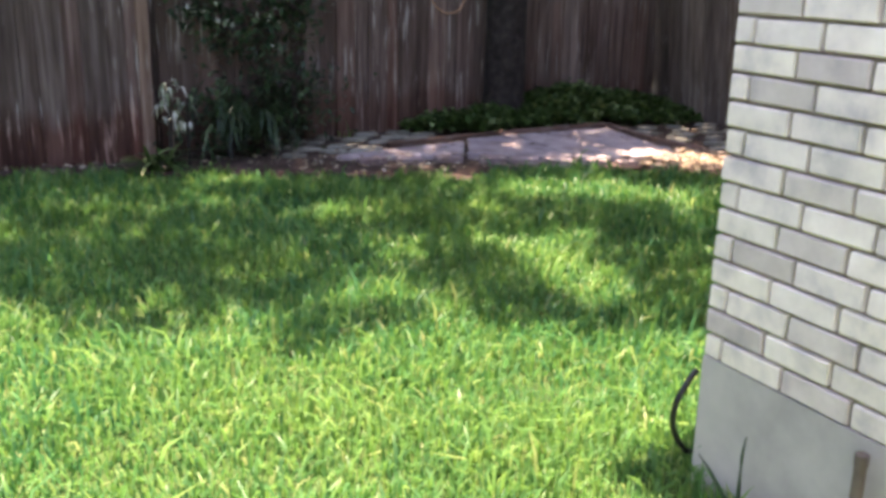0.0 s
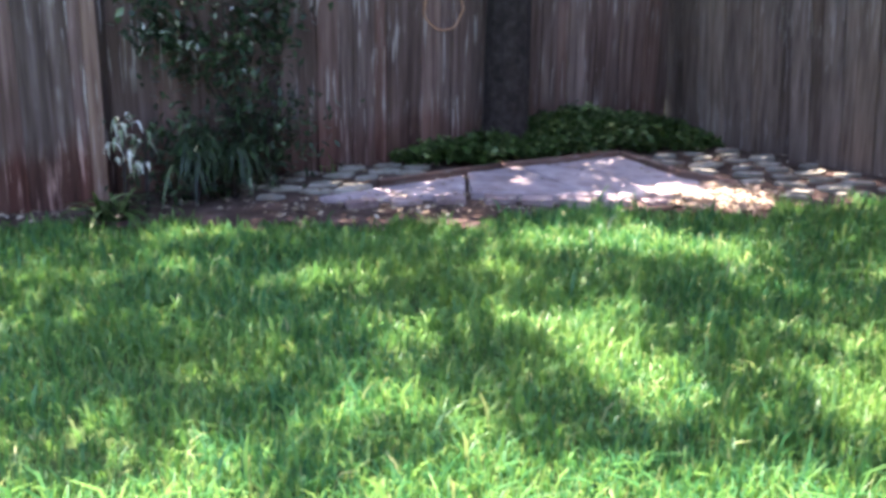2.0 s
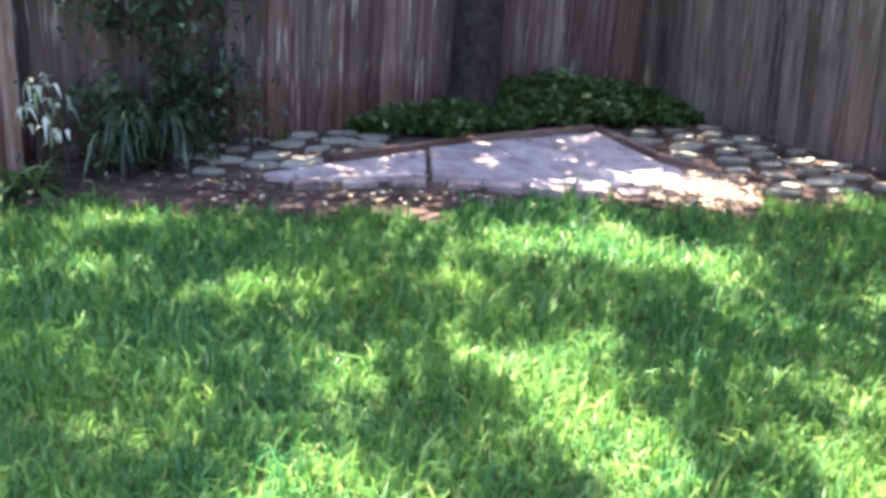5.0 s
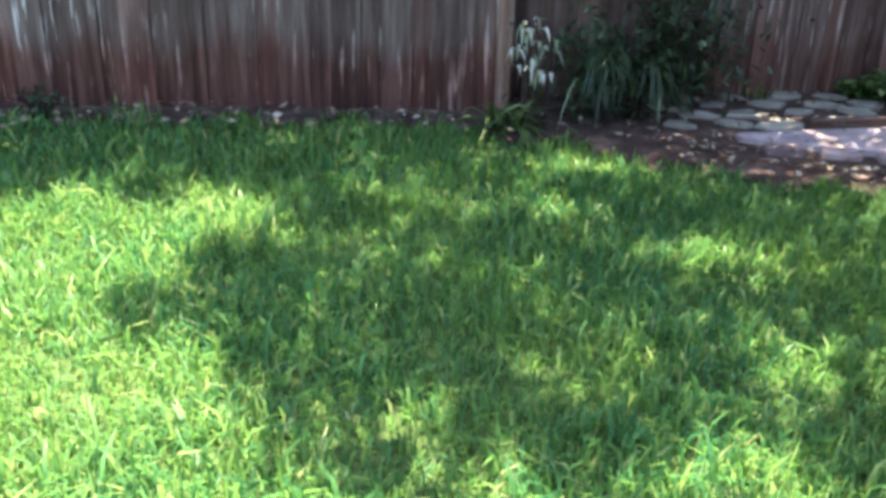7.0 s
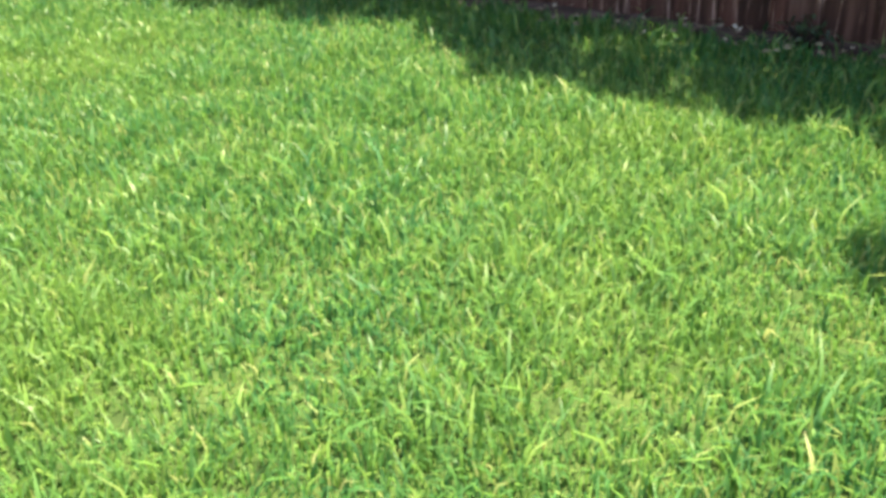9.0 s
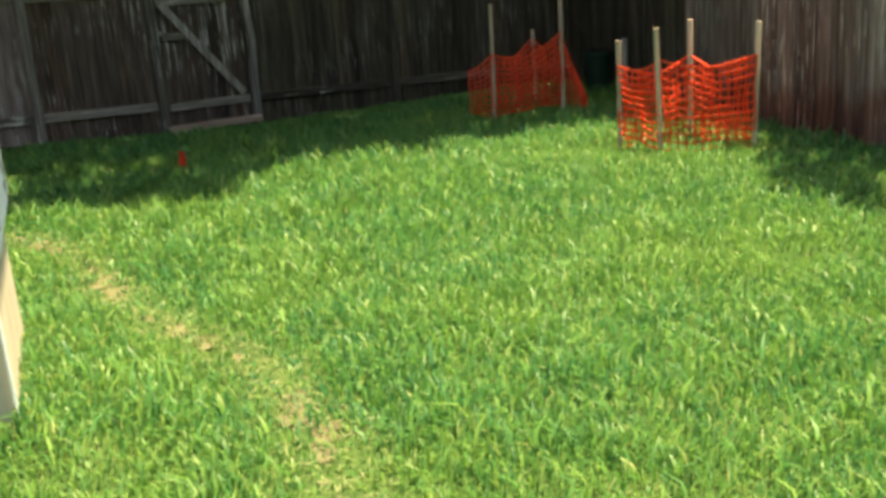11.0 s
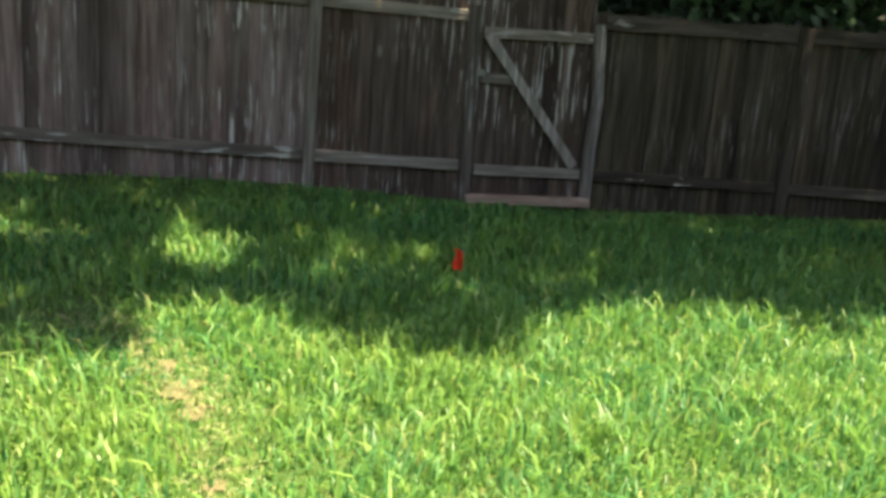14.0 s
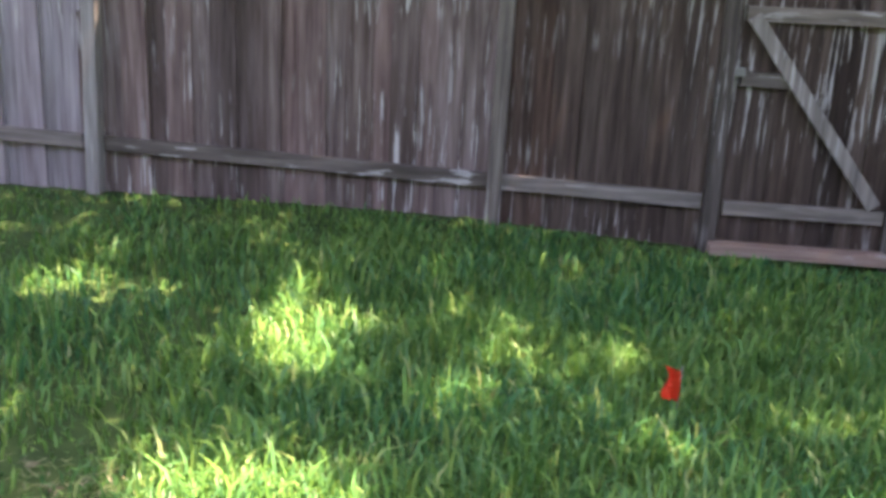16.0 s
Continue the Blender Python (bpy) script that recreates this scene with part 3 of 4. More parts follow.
def lap_board(length):
    """Clapboard: thick lower edge, thin upper edge, along x, face to +y."""
    bm = bmesh.new()
    sec = [(-0.012, 0.0), (0.016, 0.0), (0.017, 0.005), (0.006, 0.075), (-0.012, 0.075)]
    a = [bm.verts.new((0, y, z)) for y, z in sec]
    b = [bm.verts.new((-length, y, z)) for y, z in sec]
    bm.faces.new(a)
    bm.faces.new(b[::-1])
    for k in range(5):
        bm.faces.new((a[k], b[k], b[(k + 1) % 5], a[(k + 1) % 5]))
    bmesh.ops.recalc_face_normals(bm, faces=bm.faces)
    return bm


LAP = 0.0905
side_a = mesh_of(lap_board(1.06), "siding_board", M_SIDING)
side_b = mesh_of(lap_board(3.2), "siding_board", M_SIDING)
for k in range(25):
    child("siding_board", side_a, bay, pose(-0.03, 0, 0.751 + LAP * k))
    child("siding_board", side_b, bay, pose(-0.002, -3.335, 0.751 + LAP * k, 0, 0, -90))
part("corner_trim", boxed(-0.02, 0.022, -0.118, 0.02, 0.775, 3.05, bevel=0.003), M_TRIM, bay, "grey corner board")
part("corner_trim", boxed(-1.205, -1.095, -0.03, 0.02, 0.765, 3.02, bevel=0.003), M_TRIM, bay, "grey corner board")
part("vent", boxed(-0.06, -0.031, -0.165, -0.06, 0.50, 0.765), M_VENT, bay, "dark crawl space vent")
# added white tube paints the sunlit sliver at the foundation corner
part("lit_edge", tube(bmesh.new(), [(-0.026, -0.030, -0.2), (-0.026, -0.030, 0.69), (-0.030, -0.030, 0.70)], [0.007, 0.007, 0.004], 10), M_SIDING, bay, "thin white strip standing in for the sunlit foundation edge")
# roof out of view; its overhang is chosen to keep sun off the siding
bm = bmesh.new()
vs = [bm.verts.new(p) for p in ((0.2, 0.7, 3.14), (-1.6, 0.7, 3.08), (-1.6, -3.4, 3.08), (0.2, -3.4, 3.14), (0.2, 0.7, 3.24), (-1.6, 0.7, 3.18), (-1.6, -3.4, 3.18), (0.2, -3.4, 3.24))]
for f in ((0, 1, 2, 3), (7, 6, 5, 4), (0, 4, 5, 1), (1, 5, 6, 2), (2, 6, 7, 3), (3, 7, 4, 0)):
    bm.faces.new([vs[k] for k in f])
part("roof", bm, M_ROOF, bay, "unseen grey roof edge, overhang sized to shade the siding")

part("cable_cover", boxed(-0.056, -0.03, 0.016, 0.034, 0.84, 1.15, bevel=0.003), M_TRIM, bay, "grey cable cover beside the corner")

# sloping exhaust hood on the siding
hood = empty("vent_hood", SW @ pose(-0.16, 0.0, 1.11), "white plastic exhaust hood on the siding", "vent")
bm = bmesh.new()
ends = [[bm.verts.new((x, y, z)) for y, z in ((0.004, 0.0), (0.07, 0.05), (0.075, 0.06), (0.075, 0.072), (0.022, 0.188), (0.004, 0.192))] for x in (0.085, -0.085)]
bm.faces.new(ends[0])
bm.faces.new(ends[1][::-1])
for k in range(6):
    bm.faces.new((ends[0][k], ends[1][k], ends[1][(k + 1) % 6], ends[0][(k + 1) % 6]))
bmesh.ops.recalc_face_normals(bm, faces=bm.faces)
part("cowl", bm, M_HOOD, hood)
part("back_plate", boxed(-0.1, 0.1, 0.0, 0.0195, -0.015, 0.205, bevel=0.003), M_HOOD, hood)

# rear house walls behind the walk
rear = empty("wall_rear", pose(0, 0, 0), "plain white rear house wall", "wall", kind="structure")
part("wall_core", boxed(-6.05, 0.62, -8.0, -2.8, -0.3, 2.55), M_SIDING, rear)
part("roof", boxed(-6.4, 0.56, -8.4, -2.45, 2.56, 2.68), M_ROOF, rear)

# ---- trees ----
# sunny spots and shade outlines fitted to the camera's view; unseen crowns follow them
LIT = [(2.95, 3.97, 0.4), (2.69, 4.3, 0.3), (3.1, 3.75, 0.28), (1.72, 3.14, 0.24), (1.84, 2.63, 0.3), (1.21, 4.22, 0.22), (2.2, 3.22, 0.2), (1.2, 3.35, 0.22), (0.58, 3.3, 0.15), (1.0, 2.56, 0.22), (0.74, 3.05, 0.18), (3.3, 3.35, 0.2), (0.5, 3.93, 0.14), (4.2, 4.42, 0.3), (0.85, 5.22, 0.24), (0.3, 4.9, 0.18), (0.05, 5.45, 0.2), (4.15, 5.6, 0.12), (1.82, 4.5, 0.15), (2.75, 2.4, 0.26), (3.75, 2.85, 0.3), (2.3, 2.12, 0.3),
       (-1.0, 4.55, 0.36), (3.85, 4.75, 0.2), (1.15, 5.1, 0.16), (-0.02, 5.8, 0.15), (-0.6, 5.7, 0.13), (5.0, 5.2, 0.12), (0.2, 2.95, 0.17), (-0.15, 3.1, 0.15), (0.45, 2.75, 0.12), (2.2, 6.1, 0.13), (2.6, 6.15, 0.16),
       (-11.75, 4.55, 0.2), (-10.53, 0.92, 0.25), (-10.2, 0.42, 0.28), (-9.95, 0.8, 0.27), (-9.75, 1.25, 0.2), (-10.1, 1.35, 0.18), (-10.9, 1.3, 0.19), (-10.3, 1.95, 0.18), (-10.0, 0.05, 0.2), (-10.85, 0.35, 0.19), (-9.9, 2.75, 0.17), (-10.9, 2.1, 0.18), (-10.4, -0.7, 0.22), (-10.7, -0.5, 0.16), (-10.66, 2.58, 0.19), (-10.37, 1.5, 0.18), (-9.64, 2.2, 0.16), (-9.0, 0.28, 0.1)]
SHADE_A = [(-0.3, 5.1), (-0.28, 4.9), (-0.44, 4.68), (-0.65, 4.38), (-0.78, 4.15), (-0.84, 3.95), (-0.82, 3.78), (-0.74, 3.6), (-0.66, 3.45), (-0.55, 3.3), (-0.43, 3.12), (-0.32, 2.92), (-0.13, 2.74), (0.08, 2.67), (0.35, 2.48), (0.58, 2.5), (0.84, 2.44), (1.12, 2.3), (1.25, 2.0), (1.6, 1.75), (2.6, 1.6), (6.2, 1.4), (6.2, 6.6), (-1.6, 6.6), (-1.6, 5.35)]
SHADE_B = [(-0.3, 5.1), (-0.58, 5.02), (-0.74, 5.14), (-1.0, 5.2), (-1.08, 5.0), (-1.48, 4.97), (-1.64, 4.82), (-1.88, 4.92), (-2.06, 5.2), (-2.44, 4.98), (-2.69, 4.98), (-3.0, 5.1), (-3.24, 5.24), (-3.55, 5.45), (-3.75, 5.66), (-4.33, 5.62), (-5.19, 5.52), (-6.2, 5.46), (-6.45, 5.58), (-6.71, 5.92), (-7.4, 6.2), (-7.4, 6.9), (-0.6, 6.9)]
SHADE_C = [(-8.6, -1.5), (-8.55, 0.2), (-8.72, 0.5), (-9.22, 0.68), (-9.33, 0.88), (-9.2, 1.25), (-9.05, 1.52), (-8.74, 1.68), (-8.7, 2.02), (-8.95, 2.28), (-9.33, 2.45), (-9.5, 2.85), (-9.63, 3.3), (-9.7, 3.8), (-9.42, 4.1), (-9.55, 4.5), (-9.43, 5.0), (-9.6, 5.5), (-9.6, 5.95), (-8.9, 6.3), (-8.9, 6.9), (-15.4, 8.2), (-15.4, -4.0), (-9.4, -4.0)]


def crown_points(poly, h0, h1, step, radius, per, seed, drop=0.06):
    """Leaf clumps set up the sun's line so their shadows fill poly, open over LIT."""
    r = np.random.default_rng(seed)
    P = np.array(poly)
    xs, ys = np.arange(P[:, 0].min(), P[:, 0].max(), step), np.arange(P[:, 1].min(), P[:, 1].max(), step)
    X, Y = [a.ravel() for a in np.meshgrid(xs, ys)]
    X, Y = X + r.uniform(-0.4, 0.4, len(X)) * step, Y + r.uniform(-0.4, 0.4, len(Y)) * step
    k = in_poly(X, Y, poly) & (r.uniform(size=len(X)) > drop)
    for lx, ly, lr in LIT:
        k &= np.hypot(X - lx, Y - ly) > lr * 0.85
    X, Y = X[k], Y[k]
    H = r.uniform(h0, h1, len(X))
    c = np.stack([X + SUN_DIR.x / SUN_DIR.z * H, Y + SUN_DIR.y / SUN_DIR.z * H, H], 1)
    pts = np.repeat(c, per, 0)
    off = r.normal(size=(len(pts), 3))
    off *= (r.uniform(0.1, 1, len(pts)) ** 0.45 / np.linalg.norm(off, axis=1))[:, None] * radius
    off[:, 2] *= 0.8
    return c, pts + off


def tree(name, trunk, clumps, pts, label, limb_r=0.035, every=5, size=(0.1, 0.06), seed=0):
    base = empty(name, pose(*trunk[0][:3]), label, "tree")
    inv = base.matrix_world.inverted()
    P = [inv @ Vector(p[:3]) for p in trunk]
    part("trunk", tube(bmesh.new(), P, [p[3] for p in trunk], 12), M_BARK, base, "dark rough bark")
    for c in clumps[::every]:
        bm = bmesh.new()
        e = inv @ Vector(c)
        s = P[-1].lerp(P[-2], random.random() * 0.5)
        m1 = s.lerp(e, 0.45) + Vector((0, 0, 0.5))
        part("limb", tube(bm, [s, m1, e], [limb_r * 1.6, limb_r, limb_r * 0.3], 5), M_BARK, base)
    v, f = leaf_cloud(pts, size[0], size[1], 0.1, 0, seed)
    v = v - np.array(trunk[0][:3])
    part_ob = child("crown", sheet_mesh("crown", v, f, M_OAK), base)
    return base


ca, pa = crown_points(SHADE_A, 3.4, 5.0, 0.25, 0.225, 118, 3, 0.05)
# extra unseen clumps, added only to keep sun off the paved bed
SHADE_BED = [(1.4, 5.4), (3.4, 4.95), (4.0, 4.75), (4.9, 4.85), (5.8, 4.7), (5.8, 6.6), (1.4, 6.6)]
ca2, pa2 = crown_points(SHADE_BED, 3.6, 5.2, 0.29, 0.2, 110, 9, 0.08)
ca, pa = np.concatenate([ca, ca2]), np.concatenate([pa, pa2])
tree("shade_tree", [(3.88, 6.34, -0.1, 0.22), (3.88, 6.34, 0.3, 0.18), (3.87, 6.33, 1.5, 0.17), (3.8, 6.2, 2.6, 0.15), (3.6, 6.0, 3.6, 0.12)], ca, pa, "large shade tree with a dark trunk in the corner", 0.014, 24, seed=1)
cb, pb = crown_points(SHADE_B, 3.2, 4.4, 0.26, 0.22, 140, 4, 0.02)
tree("shade_tree", [(-3.6, 7.6, -0.1, 0.16), (-3.6, 7.5, 1.2, 0.13), (-3.7, 7.3, 2.6, 0.11), (-3.7, 7.2, 3.2, 0.09)], cb, pb, "leafy tree out of view, crown laid out to shade the fence foot", 0.014, 14, seed=2)
cc, pc = crown_points(SHADE_C, 3.2, 5.4, 0.26, 0.27, 220, 5, 0.0)
tree("shade_tree", [(-13.9, 3.6, -0.1, 0.22), (-13.8, 3.6, 1.2, 0.18), (-13.5, 3.5, 2.6, 0.16), (-13.0, 3.3, 3.6, 0.13)], cc, pc, "large leafy tree out of view, crown laid out to shade the gate side", 0.014, 30, seed=3)


def backdrop_trees(name, spots, label, seed, leaf):
    """Dense trees beyond the fences: each a trunk and an uneven crown."""
    for k, (x, y, h, r) in enumerate(spots):
        g = np.random.default_rng(seed + k)
        n = 44
        c = np.stack([x + g.normal(0, r * 0.5, n), y + g.normal(0, r * 0.5, n), g.uniform(1.2, h, n)], 1)
        pts = np.repeat(c, 190, 0)
        o = g.normal(size=(len(pts), 3))
        o *= (g.uniform(0.1, 1, len(pts)) ** 0.5 / np.linalg.norm(o, axis=1))[:, None] * 0.55
        b = empty(name, pose(x, y, 0), label, "tree", "trees beyond the fence")
        part("trunk", tube(bmesh.new(), [(0, 0, -0.1), (0.05, 0, h * 0.4), (0, 0.05, h * 0.8)], [0.12, 0.09, 0.03], 8), M_BARK, b)
        v, f = leaf_cloud(pts + o, 0.16, 0.09, 0.1, 0, seed + k)
        child("crown", sheet_mesh("crown", v - np.array([x, y, 0]), f, leaf), b)


# darker leaf colour beyond the gate fence paints the shade these crowns stand in
backdrop_trees("background_tree", [(-15.2, y, 4.6, 1.5) for y in (-6.5, -4.4, -2.2, 0.1, 2.2, 4.4, 6.6, 8.8)], "dark leafy tree beyond the gate fence", 60, M_SHRUB)
backdrop_trees("background_shrub", [(-13.9, y, 2.7, 0.9) for y in (-4.6, -3.2, -1.8, -0.4, 1.0, 2.4, 3.8, 5.2, 6.6, 8.0)], "dark leafy shrub just beyond the gate fence", 120, M_SHRUB)
backdrop_trees("background_tree", [(-10.5, 10.2, 4.0, 1.4), (-7.4, 9.8, 4.0, 1.4), (0.5, 9.4, 4.0, 1.4), (2.8, 9.0, 4.0, 1.4), (7.6, 7.6, 4.2, 1.3), (8.2, 5.0, 4.2, 1.3), (8.0, 2.4, 4.2, 1.3)], "dark leafy tree beyond the board fence", 80, M_OAK)
backdrop_trees("background_shrub", [(x, 7.7, 2.6, 0.8) for x in (-4.4, -3.0, -1.6, -0.3, 0.9)], "dark leafy shrub behind the low board fence", 140, M_SHRUB)

# ---- corner bed ----
IVY = [(2.9, 6.5), (3.1, 6.22), (3.6, 6.0), (4.4, 5.93), (5.0, 5.9), (5.75, 5.75), (5.82, 6.5)]


def ivy_patch():
    g = np.random.default_rng(12)
    x, y = g.uniform(2.8, 5.85, 22000), g.uniform(5.7, 6.5, 22000)
    k = in_poly(x, y + 0.05 * np.sin(x * 13), IVY)
    x, y = x[k], y[k]
    mound = 0.10 + 0.26 * np.exp(-((x - 4.55) / 0.95) ** 2)
    top = mound * np.clip((y - 5.72) / 0.5, 0.12, 1) * (0.85 + 0.15 * np.sin(x * 17.3) * np.sin(x * 9.1 + y * 9)) + 0.05 * g.uniform(size=len(x)) ** 3
    z = 0.02 + top * g.uniform(0.15, 1, len(x)) ** 0.6
    v, f = leaf_cloud(np.stack([x, y, z], 1), 0.056, 0.044, 0.15, 0.45, 13)
    return sheet_mesh("ivy", v, f, M_IVY)


tagged(new("ivy_groundcover", ivy_patch()), "dense green ivy covering the ground under the tree", "ivy", kind="stuff")

# paved pad: three large worn slabs, brick edging in front, timber edging behind and beside
pad = empty("paved_pad", pose(0, 0, 0), "worn pinkish grey slabs edged with bricks on the soil", "paving", kind="structure")
SLABS = [[(1.95, 5.62), (2.35, 5.46), (2.82, 5.32), (3.13, 5.79), (2.4, 5.74), (1.97, 5.7)],
         [(2.86, 5.31), (3.1, 5.08), (3.46, 4.83), (3.62, 5.81), (3.17, 5.81)],
         [(3.48, 4.82), (3.92, 4.66), (4.25, 4.52), (4.41, 4.7), (4.4, 5.0), (4.49, 5.4), (4.58, 5.78), (3.64, 5.81)]]


def slab_mesh(poly, top, seed):
    """Flat slab with a chipped outline and a slightly worn rim."""
    g = random.Random(seed)
    pts = []
    for (x0, y0), (x1, y1) in zip(poly, poly[1:] + poly[:1]):
        n = max(1, int(math.hypot(x1 - x0, y1 - y0) / 0.07))
        pts += [(x0 + (x1 - x0) * k / n + g.uniform(-0.008, 0.008), y0 + (y1 - y0) * k / n + g.uniform(-0.008, 0.008)) for k in range(n)]
    cx, cy = sum(p[0] for p in pts) / len(pts), sum(p[1] for p in pts) / len(pts)
    bm = bmesh.new()
    rings = [[bm.verts.new((cx + (x - cx) * q, cy + (y - cy) * q, z + g.uniform(-0.003, 0.003))) for x, y in pts] for q, z in ((1.0, -0.05), (1.0, top - 0.012), (0.985, top), (0.6, top + 0.006), (0.25, top + 0.002))]
    for lo, hi in zip(rings, rings[1:]):
        for k in range(len(pts)):
            bm.faces.new((lo[k], lo[(k + 1) % len(pts)], hi[(k + 1) % len(pts)], hi[k]))
    bm.faces.new(rings[-1])
    return bm


for k, (poly, top) in enumerate(zip(SLABS, (0.045, 0.06, 0.056))):
    part("slab", slab_mesh(poly, top, 70 + k), M_SLAB, pad)
paver_kinds = []
for k in range(3):
    r0 = random.Random(70 + k)
    bm = boxed(-0.098, 0.098, -0.048, 0.048, -0.04, 0.03, bevel=0.006)
    for v in bm.verts:
        v.co += Vector((r0.uniform(-0.003, 0.003), r0.uniform(-0.003, 0.003), 0))
    paver_kinds.append(mesh_of(bm, "edging_brick", M_PAVER))
rp = random.Random(5)
for (x0, y0), (x1, y1) in (((2.86, 5.2), (3.42, 4.76)), ((3.42, 4.76), (4.2, 4.45)), ((2.0, 5.5), (2.8, 5.23))):
    n = int(math.hypot(x1 - x0, y1 - y0) / 0.215)
    for k in range(n):
        t = (k + 0.5) / n
        child("edging_brick", paver_kinds[k % 3], pad, pose(x0 + (x1 - x0) * t, y0 + (y1 - y0) * t, 0.022 + rp.uniform(-0.01, 0.008), rp.uniform(-5, 5), rp.uniform(-3, 3), math.degrees(math.atan2(y1 - y0, x1 - x0)) + rp.uniform(-6, 6)))
for (x0, y0), (x1, y1) in (((2.45, 5.8), (3.5, 5.875)), ((3.52, 5.875), (4.62, 5.84)), ((4.64, 5.82), (4.49, 5.1)), ((4.485, 5.08), (4.52, 4.6))):
    part("edging_board", boxed(0, math.hypot(x1 - x0, y1 - y0), -0.02, 0.02, -0.05, 0.085, bevel=0.005), M_EDGE, pad, "brown edging board", pose(x0, y0, 0, 0, 0, math.degrees(math.atan2(y1 - y0, x1 - x0))))


def flagstone(x, y, r, seed):
    g = random.Random(seed)
    bm = bmesh.new()
    n = 5 + seed % 2
    ring = [(r * g.uniform(0.75, 1.1) * math.cos(k * math.tau / n + g.uniform(-0.2, 0.2)), r * 0.5 * g.uniform(0.8, 1.1) * math.sin(k * math.tau / n)) for k in range(n)]
    lo = [bm.verts.new((a, b, -0.03)) for a, b in ring]
    mid_r = [bm.verts.new((a, b, 0.012)) for a, b in ring]
    top = [bm.verts.new((a * 0.95, b * 0.95, 0.017)) for a, b in ring]
    for a, b in ((lo, mid_r), (mid_r, top)):
        for k in range(n):
            bm.faces.new((a[k], a[(k + 1) % n], b[(k + 1) % n], b[k]))
    bm.faces.new(top)
    ob = tagged(new("flagstone", mesh_of(bm, "flagstone", M_FLAG)), "flat grey flagstone lying in the soil", "stone", "stones in the bed")
    ob.matrix_world = pose(x, y, float(ground_z(x, y)) + 0.018, g.uniform(-4, 4), g.uniform(-4, 4), -18 + g.uniform(-20, 20))


def flag_rows(x0, x1, y0, y1, dx, dy, seed, slant=0.0):
    """Rough rows of flags filling a stretch of the bed, none under the ivy or the pad."""
    g = random.Random(seed)
    row, y = 0, y0
    while y < y1:
        x = x0 + (dx / 2 if row % 2 else 0)
        while x < x1:
            px, py = x + g.uniform(-0.04, 0.04), y + g.uniform(-0.025, 0.025) + slant * (x - x0)
            if py < 6.46 and px < 5.78:
                yield px, py
            x += dx
        y += dy
        row += 1


rf = random.Random(9)
stones = list(flag_rows(1.75, 3.15, 5.93, 6.46, 0.32, 0.17, 4)) + list(flag_rows(4.82, 5.8, 4.3, 5.75, 0.34, 0.2, 6)) + [(2.28, 5.86), (4.7, 4.25), (5.1, 4.12), (5.5, 4.05)]
for k, (x, y) in enumerate(stones):
    flagstone(x, y, rf.uniform(0.095, 0.165), 200 + k)


def litter(n, seed, poly, size=0.05):
    g = np.random.default_rng(seed)
    P = np.array(poly)
    x, y = g.uniform(P[:, 0].min(), P[:, 0].max(), n), g.uniform(P[:, 1].min(), P[:, 1].max(), n)
    k = in_poly(x, y, poly)
    x, y = x[k], y[k]
    z = ground_z(x, y) + 0.045 + g.uniform(0, 0.02, len(x))
    return leaf_cloud(np.stack([x, y, z], 1), size, size * 0.45, 0, 0.85, seed)


v, f = joined([litter(1500, 21, BED), litter(900, 24, [(1.3, 5.9), (2.0, 5.6), (3.2, 5.1), (4.3, 4.6), (4.2, 4.3), (3.5, 4.75), (2.4, 4.9), (1.5, 5.4)])])
tagged(new("leaf_litter", sheet_mesh("leaf_litter", v, f, M_LITTER)), "scattered dry brown fallen leaves on the bed", "leaf litter", kind="stuff")
v, f = litter(900, 22, [(3.7, 4.4), (3.95, 4.62), (4.35, 4.75), (4.62, 4.7), (4.6, 4.3), (4.3, 4.08), (4.05, 4.05)], 0.055)
tagged(new("dry_leaf_pile", sheet_mesh("dry_leaf_pile", v, f, M_YLEAF)), "spread of pale yellow dry leaves beside the paving", "leaf litter", kind="stuff")
v, f = litter(380, 23, [(-6.5, 6.3), (-3.2, 5.95), (-1.5, 5.86), (0.5, 5.86), (0.5, 6.2), (-3.0, 6.35), (-6.5, 6.65)], 0.06)
tagged(new("leaf_litter", sheet_mesh("leaf_litter", v, f, M_LITTER)), "pale fallen leaves along the foot of the fence", "leaf litter", kind="stuff")


